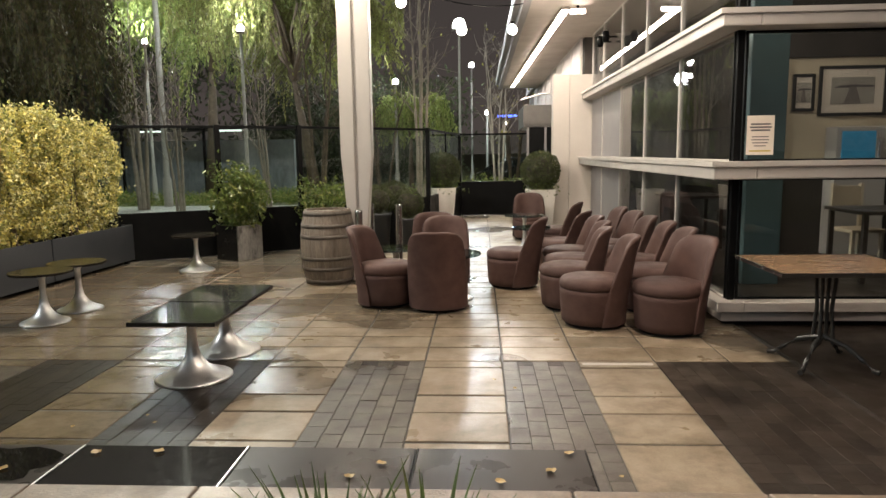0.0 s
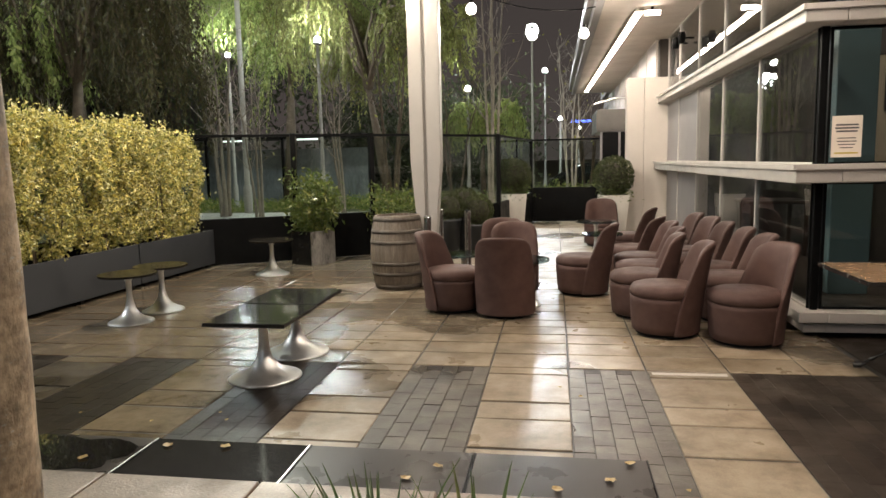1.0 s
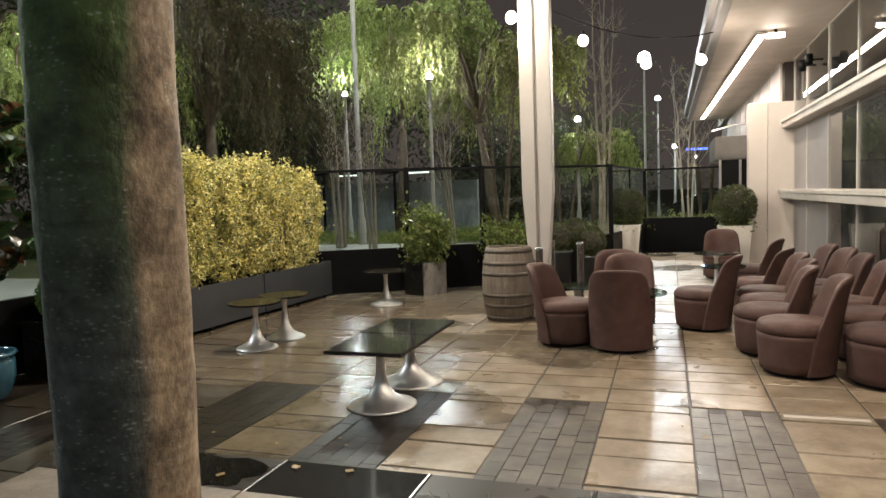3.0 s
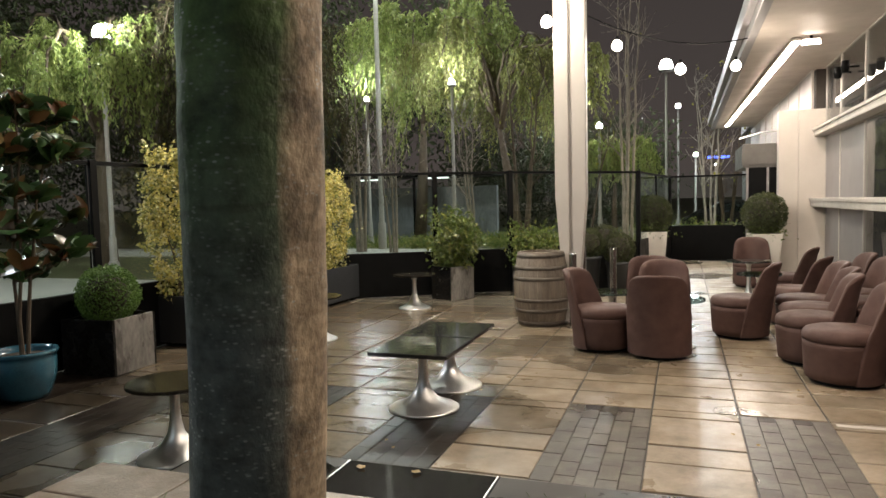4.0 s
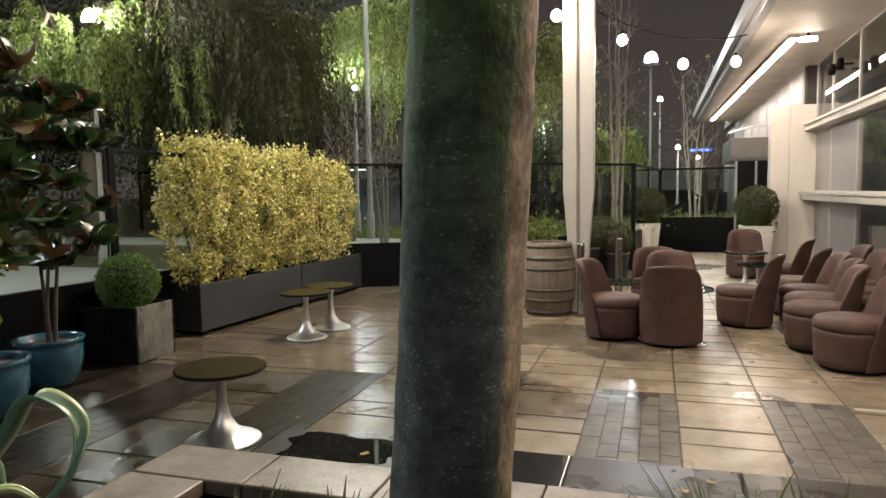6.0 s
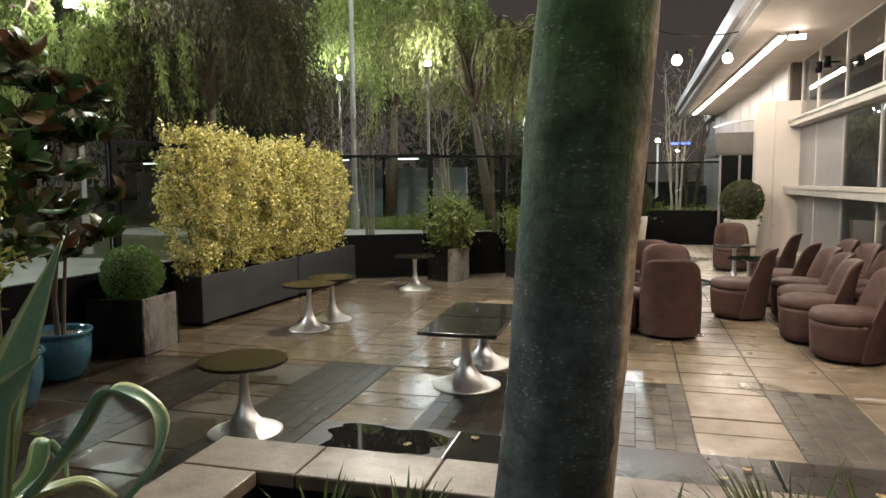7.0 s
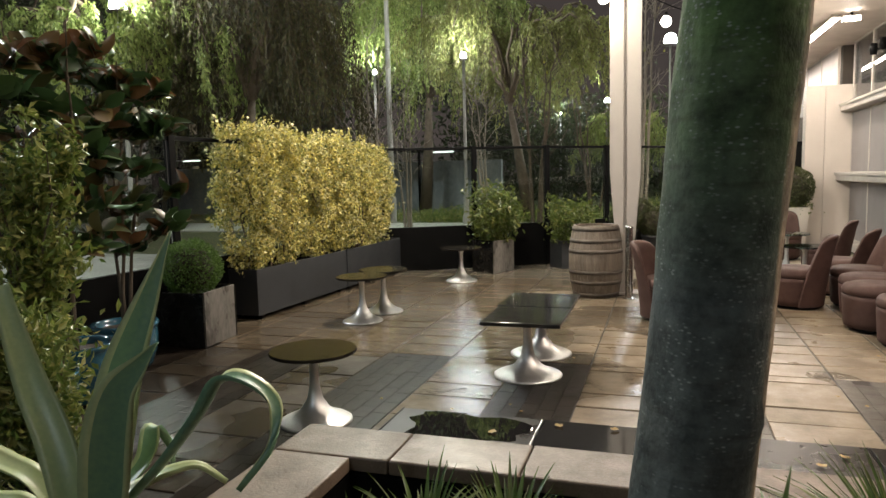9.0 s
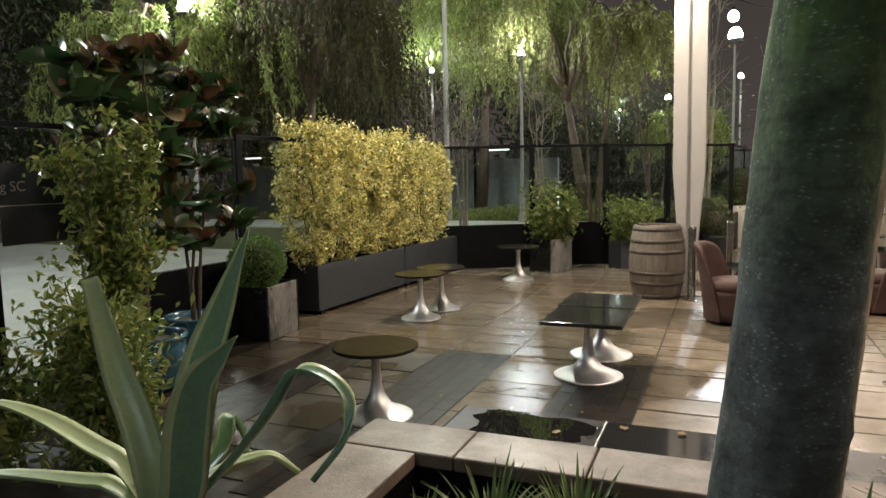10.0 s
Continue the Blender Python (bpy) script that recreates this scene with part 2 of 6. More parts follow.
def trunk_bark():
    m = surf("near_trunk_bark", (0.44, 0.34, 0.23), (0.11, 0.083, 0.056), 5.0, (0.6, 0.85), bump=1.0, fine=36, stretch=(1.7, 1.7, 1.3))
    n, l = m.node_tree.nodes, m.node_tree.links
    p = n["Principled BSDF"]
    col = p.inputs["Base Color"].links[0].from_socket
    geo = n.new("ShaderNodeNewGeometry")
    # green algae, in patches on the upper stem, and shade painted on one side
    nz = n.new("ShaderNodeTexNoise")
    nz.inputs["Scale"].default_value, nz.inputs["Detail"].default_value = 2.2, 6
    sp = n.new("ShaderNodeSeparateXYZ")
    l.new(geo.outputs["Position"], nz.inputs[0]), l.new(geo.outputs["Position"], sp.inputs[0])
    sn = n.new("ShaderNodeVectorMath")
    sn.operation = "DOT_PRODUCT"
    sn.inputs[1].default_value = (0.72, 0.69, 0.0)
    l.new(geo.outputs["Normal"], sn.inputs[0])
    hz = n.new("ShaderNodeMapRange")
    hz.inputs[1].default_value, hz.inputs[2].default_value, hz.inputs[3].default_value, hz.inputs[4].default_value = 1.30, 1.80, 0.0, 1.0
    l.new(sp.outputs["Z"], hz.inputs[0])
    # grey green shade on the side turned from the terrace, put into the colour
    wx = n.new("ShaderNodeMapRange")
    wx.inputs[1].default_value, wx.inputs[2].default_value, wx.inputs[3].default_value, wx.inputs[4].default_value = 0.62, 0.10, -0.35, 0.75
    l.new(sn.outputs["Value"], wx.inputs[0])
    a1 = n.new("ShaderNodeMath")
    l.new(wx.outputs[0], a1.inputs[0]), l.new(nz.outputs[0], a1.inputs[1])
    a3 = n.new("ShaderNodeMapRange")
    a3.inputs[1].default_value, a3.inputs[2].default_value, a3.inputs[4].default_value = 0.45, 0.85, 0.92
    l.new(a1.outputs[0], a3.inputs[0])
    algae_shade = n.new("ShaderNodeMix")
    algae_shade.data_type = "RGBA"
    algae_shade.inputs[6].default_value, algae_shade.inputs[7].default_value = (0.080, 0.098, 0.094, 1), (0.062, 0.125, 0.032, 1)
    l.new(hz.outputs[0], algae_shade.inputs[0])
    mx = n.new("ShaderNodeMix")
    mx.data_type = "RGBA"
    l.new(a3.outputs[0], mx.inputs[0]), l.new(col, mx.inputs[6]), l.new(algae_shade.outputs[2], mx.inputs[7])
    # pale lichen flecks
    mp = n.new("ShaderNodeMapping")
    mp.inputs["Scale"].default_value = (0.5, 0.5, 1.0)
    l.new(geo.outputs["Position"], mp.inputs[0])
    fl = n.new("ShaderNodeTexVoronoi")
    fl.inputs["Scale"].default_value = 120
    l.new(mp.outputs[0], fl.inputs["Vector"])
    dot = n.new("ShaderNodeMapRange")
    dot.inputs[1].default_value, dot.inputs[2].default_value, dot.inputs[3].default_value, dot.inputs[4].default_value = 0.15, 0.34, 0.7, 0.0
    l.new(fl.outputs["Distance"], dot.inputs[0])
    where = n.new("ShaderNodeTexNoise")
    where.inputs["Scale"].default_value, where.inputs["Detail"].default_value = 14, 5
    l.new(geo.outputs["Position"], where.inputs[0])
    wm = n.new("ShaderNodeMapRange")
    wm.inputs[1].default_value, wm.inputs[2].default_value = 0.46, 0.62
    l.new(where.outputs[0], wm.inputs[0])
    fr = n.new("ShaderNodeMath")
    fr.operation = "MULTIPLY"
    l.new(dot.outputs[0], fr.inputs[0]), l.new(wm.outputs[0], fr.inputs[1])
    m2 = n.new("ShaderNodeMix")
    m2.data_type = "RGBA"
    m2.inputs[7].default_value = (0.34, 0.36, 0.33, 1)
    l.new(fr.outputs[0], m2.inputs[0]), l.new(mx.outputs[2], m2.inputs[6])
    # dark rings and scars round the stem
    rg = n.new("ShaderNodeMapping")
    rg.inputs["Scale"].default_value = (6, 6, 30)
    l.new(geo.outputs["Position"], rg.inputs[0])
    rn = n.new("ShaderNodeTexNoise")
    rn.inputs["Scale"].default_value, rn.inputs["Detail"].default_value = 1.6, 4
    l.new(rg.outputs[0], rn.inputs[0])
    rr = n.new("ShaderNodeMapRange")
    rr.inputs[1].default_value, rr.inputs[2].default_value, rr.inputs[4].default_value = 0.52, 0.72, 0.55
    l.new(rn.outputs[0], rr.inputs[0])
    m3 = n.new("ShaderNodeMix")
    m3.data_type, m3.blend_type = "RGBA", "MULTIPLY"
    m3.inputs[7].default_value = (0.42, 0.36, 0.30, 1)
    l.new(rr.outputs[0], m3.inputs[0]), l.new(m2.outputs[2], m3.inputs[6])
    # mottling, lighter and darker blotches over all
    mot = n.new("ShaderNodeTexNoise")
    mot.inputs["Scale"].default_value, mot.inputs["Detail"].default_value, mot.inputs["Roughness"].default_value = 11, 8, 0.7
    l.new(geo.outputs["Position"], mot.inputs[0])
    mv = n.new("ShaderNodeMapRange")
    mv.inputs[1].default_value, mv.inputs[2].default_value, mv.inputs[3].default_value, mv.inputs[4].default_value = 0.33, 0.67, 0.40, 1.65
    l.new(mot.outputs[0], mv.inputs[0])
    hv = n.new("ShaderNodeHueSaturation")
    l.new(mv.outputs[0], hv.inputs["Value"]), l.new(m3.outputs[2], hv.inputs["Color"])
    l.new(hv.outputs[0], p.inputs["Base Color"])
    return m


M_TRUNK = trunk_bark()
M_BARK2 = surf("willow_bark", (0.13, 0.095, 0.062), (0.07, 0.052, 0.036), 6, (0.7, 0.9), bump=0.5, fine=50)
M_BIRCH = surf("pale_birch_bark", (0.50, 0.46, 0.40), (0.26, 0.23, 0.20), 5, (0.6, 0.8), bump=0.3)
M_BIRCHDULL = surf("grey_brown_stem_bark", (0.36, 0.31, 0.25), (0.17, 0.145, 0.115), 5, (0.6, 0.8), bump=0.3)
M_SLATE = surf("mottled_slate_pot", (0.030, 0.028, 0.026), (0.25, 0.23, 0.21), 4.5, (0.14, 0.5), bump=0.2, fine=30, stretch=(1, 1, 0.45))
# slate sides turned from the lamps, their shade put into the colour
M_SLATESHADE = surf("glossy_shaded_slate", (0.006, 0.006, 0.006), (0.016, 0.015, 0.014), 4, (0.16, 0.3), bump=0.1, fine=30, spec=0.3)
M_BLUE = surf("glazed_blue_pot", (0.035, 0.12, 0.17), (0.02, 0.065, 0.10), 8, (0.10, 0.22), bump=0.05, coat=0.6)
M_WHITEPOT = surf("white_tapered_pot", (0.68, 0.64, 0.58), (0.58, 0.54, 0.49), 4, (0.35, 0.5), bump=0.03)
M_TABLEWOOD = surf("wet_wood_tabletop", (0.21, 0.130, 0.072), (0.14, 0.083, 0.045), 5, (0.16, 0.3), bump=0.05, stretch=(1, 6, 1))
M_GROUND = surf("park_ground", (0.085, 0.10, 0.035), (0.16, 0.15, 0.085), 0.8, (0.7, 0.9), bump=0.8, fine=30)
M_PATH = surf("pale_wet_path", (0.62, 0.60, 0.56), (0.46, 0.445, 0.41), 1.2, (0.3, 0.5), bump=0.15)
M_DARKWALL = surf("interior_dark_wall", (0.05, 0.04, 0.032), (0.03, 0.025, 0.02), 2, (0.6, 0.8), bump=0.03)
M_CREAM = surf("interior_cream_wall", (0.62, 0.52, 0.38), (0.56, 0.46, 0.33), 2, (0.6, 0.8), bump=0.02)
M_DARKFLOOR = surf("interior_floor", (0.06, 0.045, 0.035), (0.035, 0.026, 0.02), 3, (0.3, 0.5), bump=0.02)
M_PAPER = surf("notice_paper", (0.78, 0.68, 0.58), (0.72, 0.62, 0.53), 5, (0.6, 0.7), bump=0.01)
M_INK = surf("printed_ink", (0.10, 0.09, 0.09), (0.14, 0.12, 0.12), 10, (0.6, 0.7), bump=0)
M_YELLOW = surf("yellow_band", (0.55, 0.40, 0.06), (0.5, 0.36, 0.05), 10, (0.6, 0.7), bump=0)
M_GLASS = glass_material("window_glass", (0.78, 0.80, 0.80), 1.7)
M_SCREEN = glass_material("fence_glass", (0.88, 0.92, 0.90), 1.45, 0.02)
M_TABLEGLASS = glass_material("table_glass", (0.55, 0.68, 0.70), 1.9, 0.03)
M_LED = glow("led_strip", (1.0, 0.86, 0.72), 38)
M_BULB = glow("bulb_glow", (1.0, 0.86, 0.72), 30)
M_STREET = glow("street_lamp_glow", (0.95, 1.0, 0.97), 160)
M_SHELTERLIGHT = glow("shelter_strip_glow", (0.95, 1.0, 0.97), 2.2)
M_DOWN = glow("interior_downlight", (0.9, 0.97, 1.0), 9)
M_BLUELIGHT = glow("blue_light", (0.08, 0.16, 1.0), 5)
M_WINLIT = glow("far_lit_window", (1.0, 0.82, 0.55), 0.09)
M_HEDGE = leaf_material("golden_variegated_leaf", [(0.64, 0.55, 0.14), (0.84, 0.73, 0.29), (0.18, 0.21, 0.05), (0.85, 0.80, 0.50), (0.68, 0.56, 0.14), (0.08, 0.11, 0.03), (0.74, 0.66, 0.24), (0.36, 0.37, 0.09)], 0.36)
M_BOX = leaf_material("boxwood_leaf", [(0.055, 0.115, 0.022), (0.11, 0.20, 0.04), (0.08, 0.15, 0.03), (0.18, 0.30, 0.065)], 0.4)
M_TOPIARY = leaf_material("dull_topiary_leaf", [(0.030, 0.042, 0.012), (0.055, 0.068, 0.018), (0.040, 0.050, 0.015), (0.080, 0.085, 0.026)], 0.5)
M_LAUREL = leaf_material("laurel_leaf", [(0.07, 0.11, 0.02), (0.14, 0.18, 0.04), (0.05, 0.08, 0.017), (0.22, 0.23, 0.06)], 0.33)
M_VARIEG = leaf_material("yellow_green_leaf", [(0.10, 0.17, 0.03), (0.26, 0.31, 0.07), (0.06, 0.11, 0.02), (0.42, 0.40, 0.13), (0.14, 0.21, 0.04)], 0.35)
M_MAGNOLIA = leaf_material("magnolia_leaf", [(0.03, 0.07, 0.025), (0.05, 0.10, 0.03), (0.03, 0.06, 0.02), (0.05, 0.10, 0.03), (0.17, 0.072, 0.030), (0.024, 0.05, 0.018)], 0.30, 0.1)
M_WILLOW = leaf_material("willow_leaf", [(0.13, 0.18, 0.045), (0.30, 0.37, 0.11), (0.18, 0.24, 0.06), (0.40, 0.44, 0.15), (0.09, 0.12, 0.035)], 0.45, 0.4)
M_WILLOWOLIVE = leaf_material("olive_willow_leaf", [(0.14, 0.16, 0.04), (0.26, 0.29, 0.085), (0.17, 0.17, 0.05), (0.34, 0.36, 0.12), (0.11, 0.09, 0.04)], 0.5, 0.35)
# willows away from the lamps: their dimness is put into darker, browner leaves
M_WILLOWDIM = leaf_material("unlit_willow_leaf", [(0.045, 0.05, 0.014), (0.085, 0.08, 0.024), (0.06, 0.042, 0.02), (0.03, 0.033, 0.011)], 0.6, 0.25)
M_WILLOWDRY = leaf_material("thin_brown_twig", [(0.10, 0.068, 0.035), (0.075, 0.055, 0.028), (0.13, 0.10, 0.05)], 0.7, 0.1)
M_FALL = leaf_material("fallen_yellow_leaf", [(0.45, 0.33, 0.10), (0.35, 0.22, 0.07), (0.50, 0.42, 0.18)], 0.5, 0.1)
M_YLEAF = leaf_material("late_yellow_leaf", [(0.36, 0.32, 0.05), (0.24, 0.26, 0.05)], 0.5, 0.35)
M_WOODS = leaf_material("dark_far_foliage", [(0.03, 0.045, 0.014), (0.05, 0.06, 0.02), (0.022, 0.03, 0.012)], 0.6, 0.2)
M_GRASSY = leaf_material("grass_blade", [(0.06, 0.11, 0.02), (0.10, 0.15, 0.03), (0.04, 0.08, 0.015), (0.16, 0.17, 0.05)], 0.4, 0.2)
M_AGAVE = surf("agave_leaf", (0.10, 0.20, 0.14), (0.20, 0.32, 0.16), 3, (0.3, 0.45), bump=0.08, fine=60)
M_TEAL = surf("interior_teal_wall", (0.10, 0.16, 0.165), (0.07, 0.115, 0.12), 2, (0.35, 0.5), bump=0.02)
M_CONCRETE = surf("stained_concrete_wall", (0.30, 0.32, 0.33), (0.09, 0.10, 0.105), 0.9, (0.6, 0.8), bump=0.2, fine=9, stretch=(1, 1, 0.5))
M_AGAVE_P = surf("agave_pale_leaf", (0.48, 0.53, 0.25), (0.31, 0.40, 0.20), 3, (0.3, 0.45), bump=0.06, fine=60)
M_AGAVE_Y = surf("agave_pale_edge", (0.50, 0.53, 0.27), (0.33, 0.40, 0.20), 3, (0.3, 0.45), bump=0.05, fine=60)


# ---------------------------------------------------------------- mesh helpers
def part(name, bm, material, parent=None, label="", smooth=False, kind=""):
    me = bpy.data.meshes.new(name)
    bm.to_mesh(me)
    bm.free()
    if smooth:
        for f in me.polygons:
            f.use_smooth = True
    me.materials.append(material)
    ob = new(name, me)
    ob.parent = parent
    if label or kind:
        tagged(ob, label, kind=kind)
    return ob


def raw(name, verts, faces, material, parent=None, label="", smooth=False, kind=""):
    me = bpy.data.meshes.new(name)
    me.from_pydata([tuple(v) for v in verts], [], [tuple(f) for f in faces])
    me.update()
    if smooth:
        for f in me.polygons:
            f.use_smooth = True
    me.materials.append(material)
    ob = new(name, me)
    ob.parent = parent
    if label or kind:
        tagged(ob, label, kind=kind)
    return ob


def thing(name, place, turn=0.0, label="", category="", group="", kind=""):
    ob = new(name)
    ob.empty_display_size = 0.1
    ob.matrix_basis = pose(*place, 0, 0, turn)
    return tagged(ob, label, category, group, kind)


def box(bm, x0, x1, y0, y1, z0, z1, bevel=0.0, seg=2, taper=1.0):
    """A box; taper scales its lower face in x and y."""
    cx, cy = (x0 + x1) / 2, (y0 + y1) / 2
    vs = []
    for z, k in ((z0, taper), (z1, 1.0)):
        for x, y in ((x0, y0), (x1, y0), (x1, y1), (x0, y1)):
            vs.append(bm.verts.new((cx + (x - cx) * k, cy + (y - cy) * k, z)))
    fs = [bm.faces.new([vs[i] for i in q]) for q in ((3, 2, 1, 0), (4, 5, 6, 7), (0, 1, 5, 4), (1, 2, 6, 5), (2, 3, 7, 6), (3, 0, 4, 7))]
    if bevel:
        edges = list({e for f in fs for e in f.edges})
        bmesh.ops.bevel(bm, geom=edges, offset=bevel, segments=seg, affect="EDGES", profile=0.5)
    return bm


def B(*a, **k):
    return box(bmesh.new(), *a, **k)


def lathe(profile, seg=32, bm=None, at=(0, 0, 0), sx=1.0, sy=1.0):
    bm = bm or bmesh.new()
    rings = []
    for r, z in profile:
        if r < 1e-5:
            rings.append([bm.verts.new((at[0], at[1], at[2] + z))])
        else:
            rings.append([bm.verts.new((at[0] + sx * r * math.cos(2 * math.pi * i / seg), at[1] + sy * r * math.sin(2 * math.pi * i / seg), at[2] + z)) for i in range(seg)])
    for a, b in zip(rings, rings[1:]):
        for i in range(seg):
            j = (i + 1) % seg
            if len(a) == 1 and len(b) == 1:
                continue
            if len(a) == 1:
                bm.faces.new((a[0], b[j], b[i]))
            elif len(b) == 1:
                bm.faces.new((a[i], a[j], b[0]))
            else:
                bm.faces.new((a[i], a[j], b[j], b[i]))
    bmesh.ops.recalc_face_normals(bm, faces=bm.faces[:])
    return bm


def pipe(points, radii, seg=8, bm=None):
    """A round bar along points; radii is a number or one for each point."""
    bm = bm or bmesh.new()
    pts = [Vector(p) for p in points]
    if not isinstance(radii, (list, tuple)):
        radii = [radii] * len(pts)
    radii = [float(r) for r in radii]
    rings = []
    for i, p in enumerate(pts):
        d = (pts[min(i + 1, len(pts) - 1)] - pts[max(i - 1, 0)]).normalized()
        a = d.orthogonal().normalized() if abs(d.z) < 0.9 else (Vector((1, 0, 0)) - d * d.x).normalized()
        b = d.cross(a)
        rings.append([bm.verts.new(p + radii[i] * (math.cos(2 * math.pi * k / seg) * a + math.sin(2 * math.pi * k / seg) * b)) for k in range(seg)])
    for r, s in zip(rings, rings[1:]):
        for k in range(seg):
            bm.faces.new((r[k], r[(k + 1) % seg], s[(k + 1) % seg], s[k]))
    bm.faces.new(rings[0][::-1]), bm.faces.new(rings[-1])
    return bm


def leaf_mesh(centres, directions, normals, lengths, widths, fold=0.25):
    """Vertices and faces of small folded leaves."""
    c, d, n = (np.asarray(a, float) for a in (centres, directions, normals))
    d /= np.linalg.norm(d, axis=1, keepdims=True) + 1e-9
    s = np.cross(d, n)
    s /= np.linalg.norm(s, axis=1, keepdims=True) + 1e-9
    up = np.cross(s, d)
    L, w = np.asarray(lengths)[:, None], np.asarray(widths)[:, None]
    base, tip = c - d * L * 0.5, c + d * L * 0.5
    mid = c + d * L * 0.05
    left, right = mid + s * w * 0.5 + up * w * fold, mid - s * w * 0.5 + up * w * fold
    v = np.stack([base, left, tip, right], 1).reshape(-1, 3)
    k = np.arange(len(c)) * 4
    f = np.concatenate([np.stack([k, k + 1, k + 2], 1), np.stack([k, k + 2, k + 3], 1)])
    return v, f


def broad_leaves(centres, directions, normals, lengths, widths):
    """Vertices and faces of broad oval leaves, folded along the midrib and bent down at the tip."""
    c, d, n = (np.asarray(a, float) for a in (centres, directions, normals))
    d = d / (np.linalg.norm(d, axis=1, keepdims=True) + 1e-9)
    s = np.cross(d, n)
    s /= np.linalg.norm(s, axis=1, keepdims=True) + 1e-9
    up = np.cross(s, d)
    L, w = np.asarray(lengths)[:, None], np.asarray(widths)[:, None]
    rows = []
    for t, k, sink in ((-0.5, 0.06, 0.0), (-0.25, 0.36, 0.03), (0.05, 0.50, 0.04), (0.32, 0.36, 0.01), (0.5, 0.03, -0.06)):
        mid = c + d * L * t + up * L * sink
        rows += [mid + s * w * k + up * w * k * 0.3, mid, mid - s * w * k + up * w * k * 0.3]
    v = np.stack(rows, 1).reshape(-1, 3)
    o = np.arange(len(c)) * 15
    f = []
    for r in range(4):
        for q in (0, 1):
            a = o + r * 3 + q
            f.append(np.stack([a, a + 1, a + 4, a + 3], 1))
    return v, np.concatenate(f)


def facing(bm, way):
    """Turns the broad faces of a thin pane to one side, so that light passes both alike."""
    way = Vector(way)
    bm.normal_update()
    for f in bm.faces:
        if f.normal.dot(way) < -0.5:
            f.normal_flip()
    return bm


def rng(seed):
    return np.random.default_rng(seed)


def unit(a):
    return a / (np.linalg.norm(a, axis=1, keepdims=True) + 1e-9)


def leaf_cloud(name, g, centres, outward, size, material, parent, aspect=0.55, smooth_out=0.7, droop=0.0, label=""):
    """Leaves at centres that face roughly outward."""
    k = len(centres)
    n = unit(outward * smooth_out + g.normal(size=(k, 3)) * (1 - smooth_out) * 1.4)
    d = unit(np.cross(n, g.normal(size=(k, 3)))) + n * 0.5 + np.array([0, 0, -droop])
    L = size * g.uniform(0.7, 1.3, k)
    v, f = leaf_mesh(centres, unit(d), n, L, L * aspect)
    return raw(name, v, f, material, parent, label)

# ---------------------------------------------------------------- ground
GX = [-5.35, -4.76, -4.18, -3.60, -3.02, -2.42, -1.82, -1.25, -0.66, -0.075, 0.505, 1.06, 1.635, 2.18, 2.62]
EDGE_Y = 5.18


def setting(name, bm, material, label, category, smooth=False):
    return tagged(part(name, bm, material, None, "", smooth), label, category, kind="structure")


ground_bm = bmesh.new()
box(ground_bm, -700, 700, -400, 1000, -1.0, -0.075)
setting("ground", ground_bm, M_GROUND, "dark damp park ground with patchy grass", "ground")
floor_bm = bmesh.new()
box(floor_bm, -5.75, 2.66, -2.5, 17.6, -0.06, -0.0065)
floor = setting("floor", floor_bm, M_JOINT, "wet terrace paving of sandstone slabs and clay paver bands", "floor")
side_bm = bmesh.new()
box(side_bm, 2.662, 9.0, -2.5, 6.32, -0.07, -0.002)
setting("pavement_dark", side_bm, M_BRICK_SHADED, "dark wet paving running on beside the building", "pavement")
path_bm = bmesh.new()
box(path_bm, -40, -6.3, -8.0, 12.2, -0.07, -0.03)
box(path_bm, -40, 12, 18.6, 22.0, -0.072, -0.034)
setting("pavement", path_bm, M_PATH, "pale wet pavement outside the terrace fence", "pavement")

# ---------------------------------------------------------------- building
FX, BY = 2.55, 6.36          # glass plane of the long front, glass plane of the end front
LEDGES = ((1.30, 1.44, 2.30, 6.06), (2.55, 2.68, 2.34, 6.10))
MULL = [6.36, 8.0, 9.6, 11.2, 12.8, 14.0]
SOFFIT_Z = 3.78


def ledge(z0, z1, x, y):
    bm = bmesh.new()
    box(bm, x, FX + 0.1, y, 14.0, z0, z1, 0.012)
    box(bm, FX + 0.1, 9.0, y, BY + 0.1, z0, z1, 0.012)
    box(bm, x - 0.025, x + 0.0, y - 0.025, 14.0, z1 - 0.035, z1 + 0.012, 0.004)
    box(bm, x, 9.0, y - 0.025, y + 0.0, z1 - 0.035, z1 + 0.012, 0.004)
    return bm


for i, (z0, z1, x, y) in enumerate(LEDGES):
    setting("trim_ledge_%d" % (i + 1), ledge(z0, z1, x, y), M_WHITE, "white painted metal ledge round the glazed front", "trim")
sill_bm = bmesh.new()
box(sill_bm, 2.42, FX + 0.1, 6.20, 14.0, 0.13, 0.22, 0.008)
box(sill_bm, FX + 0.1, 9.0, 6.20, BY + 0.1, 0.13, 0.22, 0.008)
box(sill_bm, 2.47, FX + 0.1, 6.25, 14.0, 0.04, 0.115, 0.006)
box(sill_bm, FX + 0.1, 9.0, 6.25, BY + 0.1, 0.04, 0.115, 0.006)
setting("trim_sill", sill_bm, M_WHITE, "pale stepped metal sill under the glazing", "trim")
base_bm = bmesh.new()
box(base_bm, 2.52, FX + 0.14, 6.32, 14.0, -0.05, 0.16)
box(base_bm, FX + 0.14, 9.0, 6.32, BY + 0.14, -0.05, 0.16)
setting("baseboard", base_bm, M_BLACK, "black recessed base under the glazing", "baseboard")


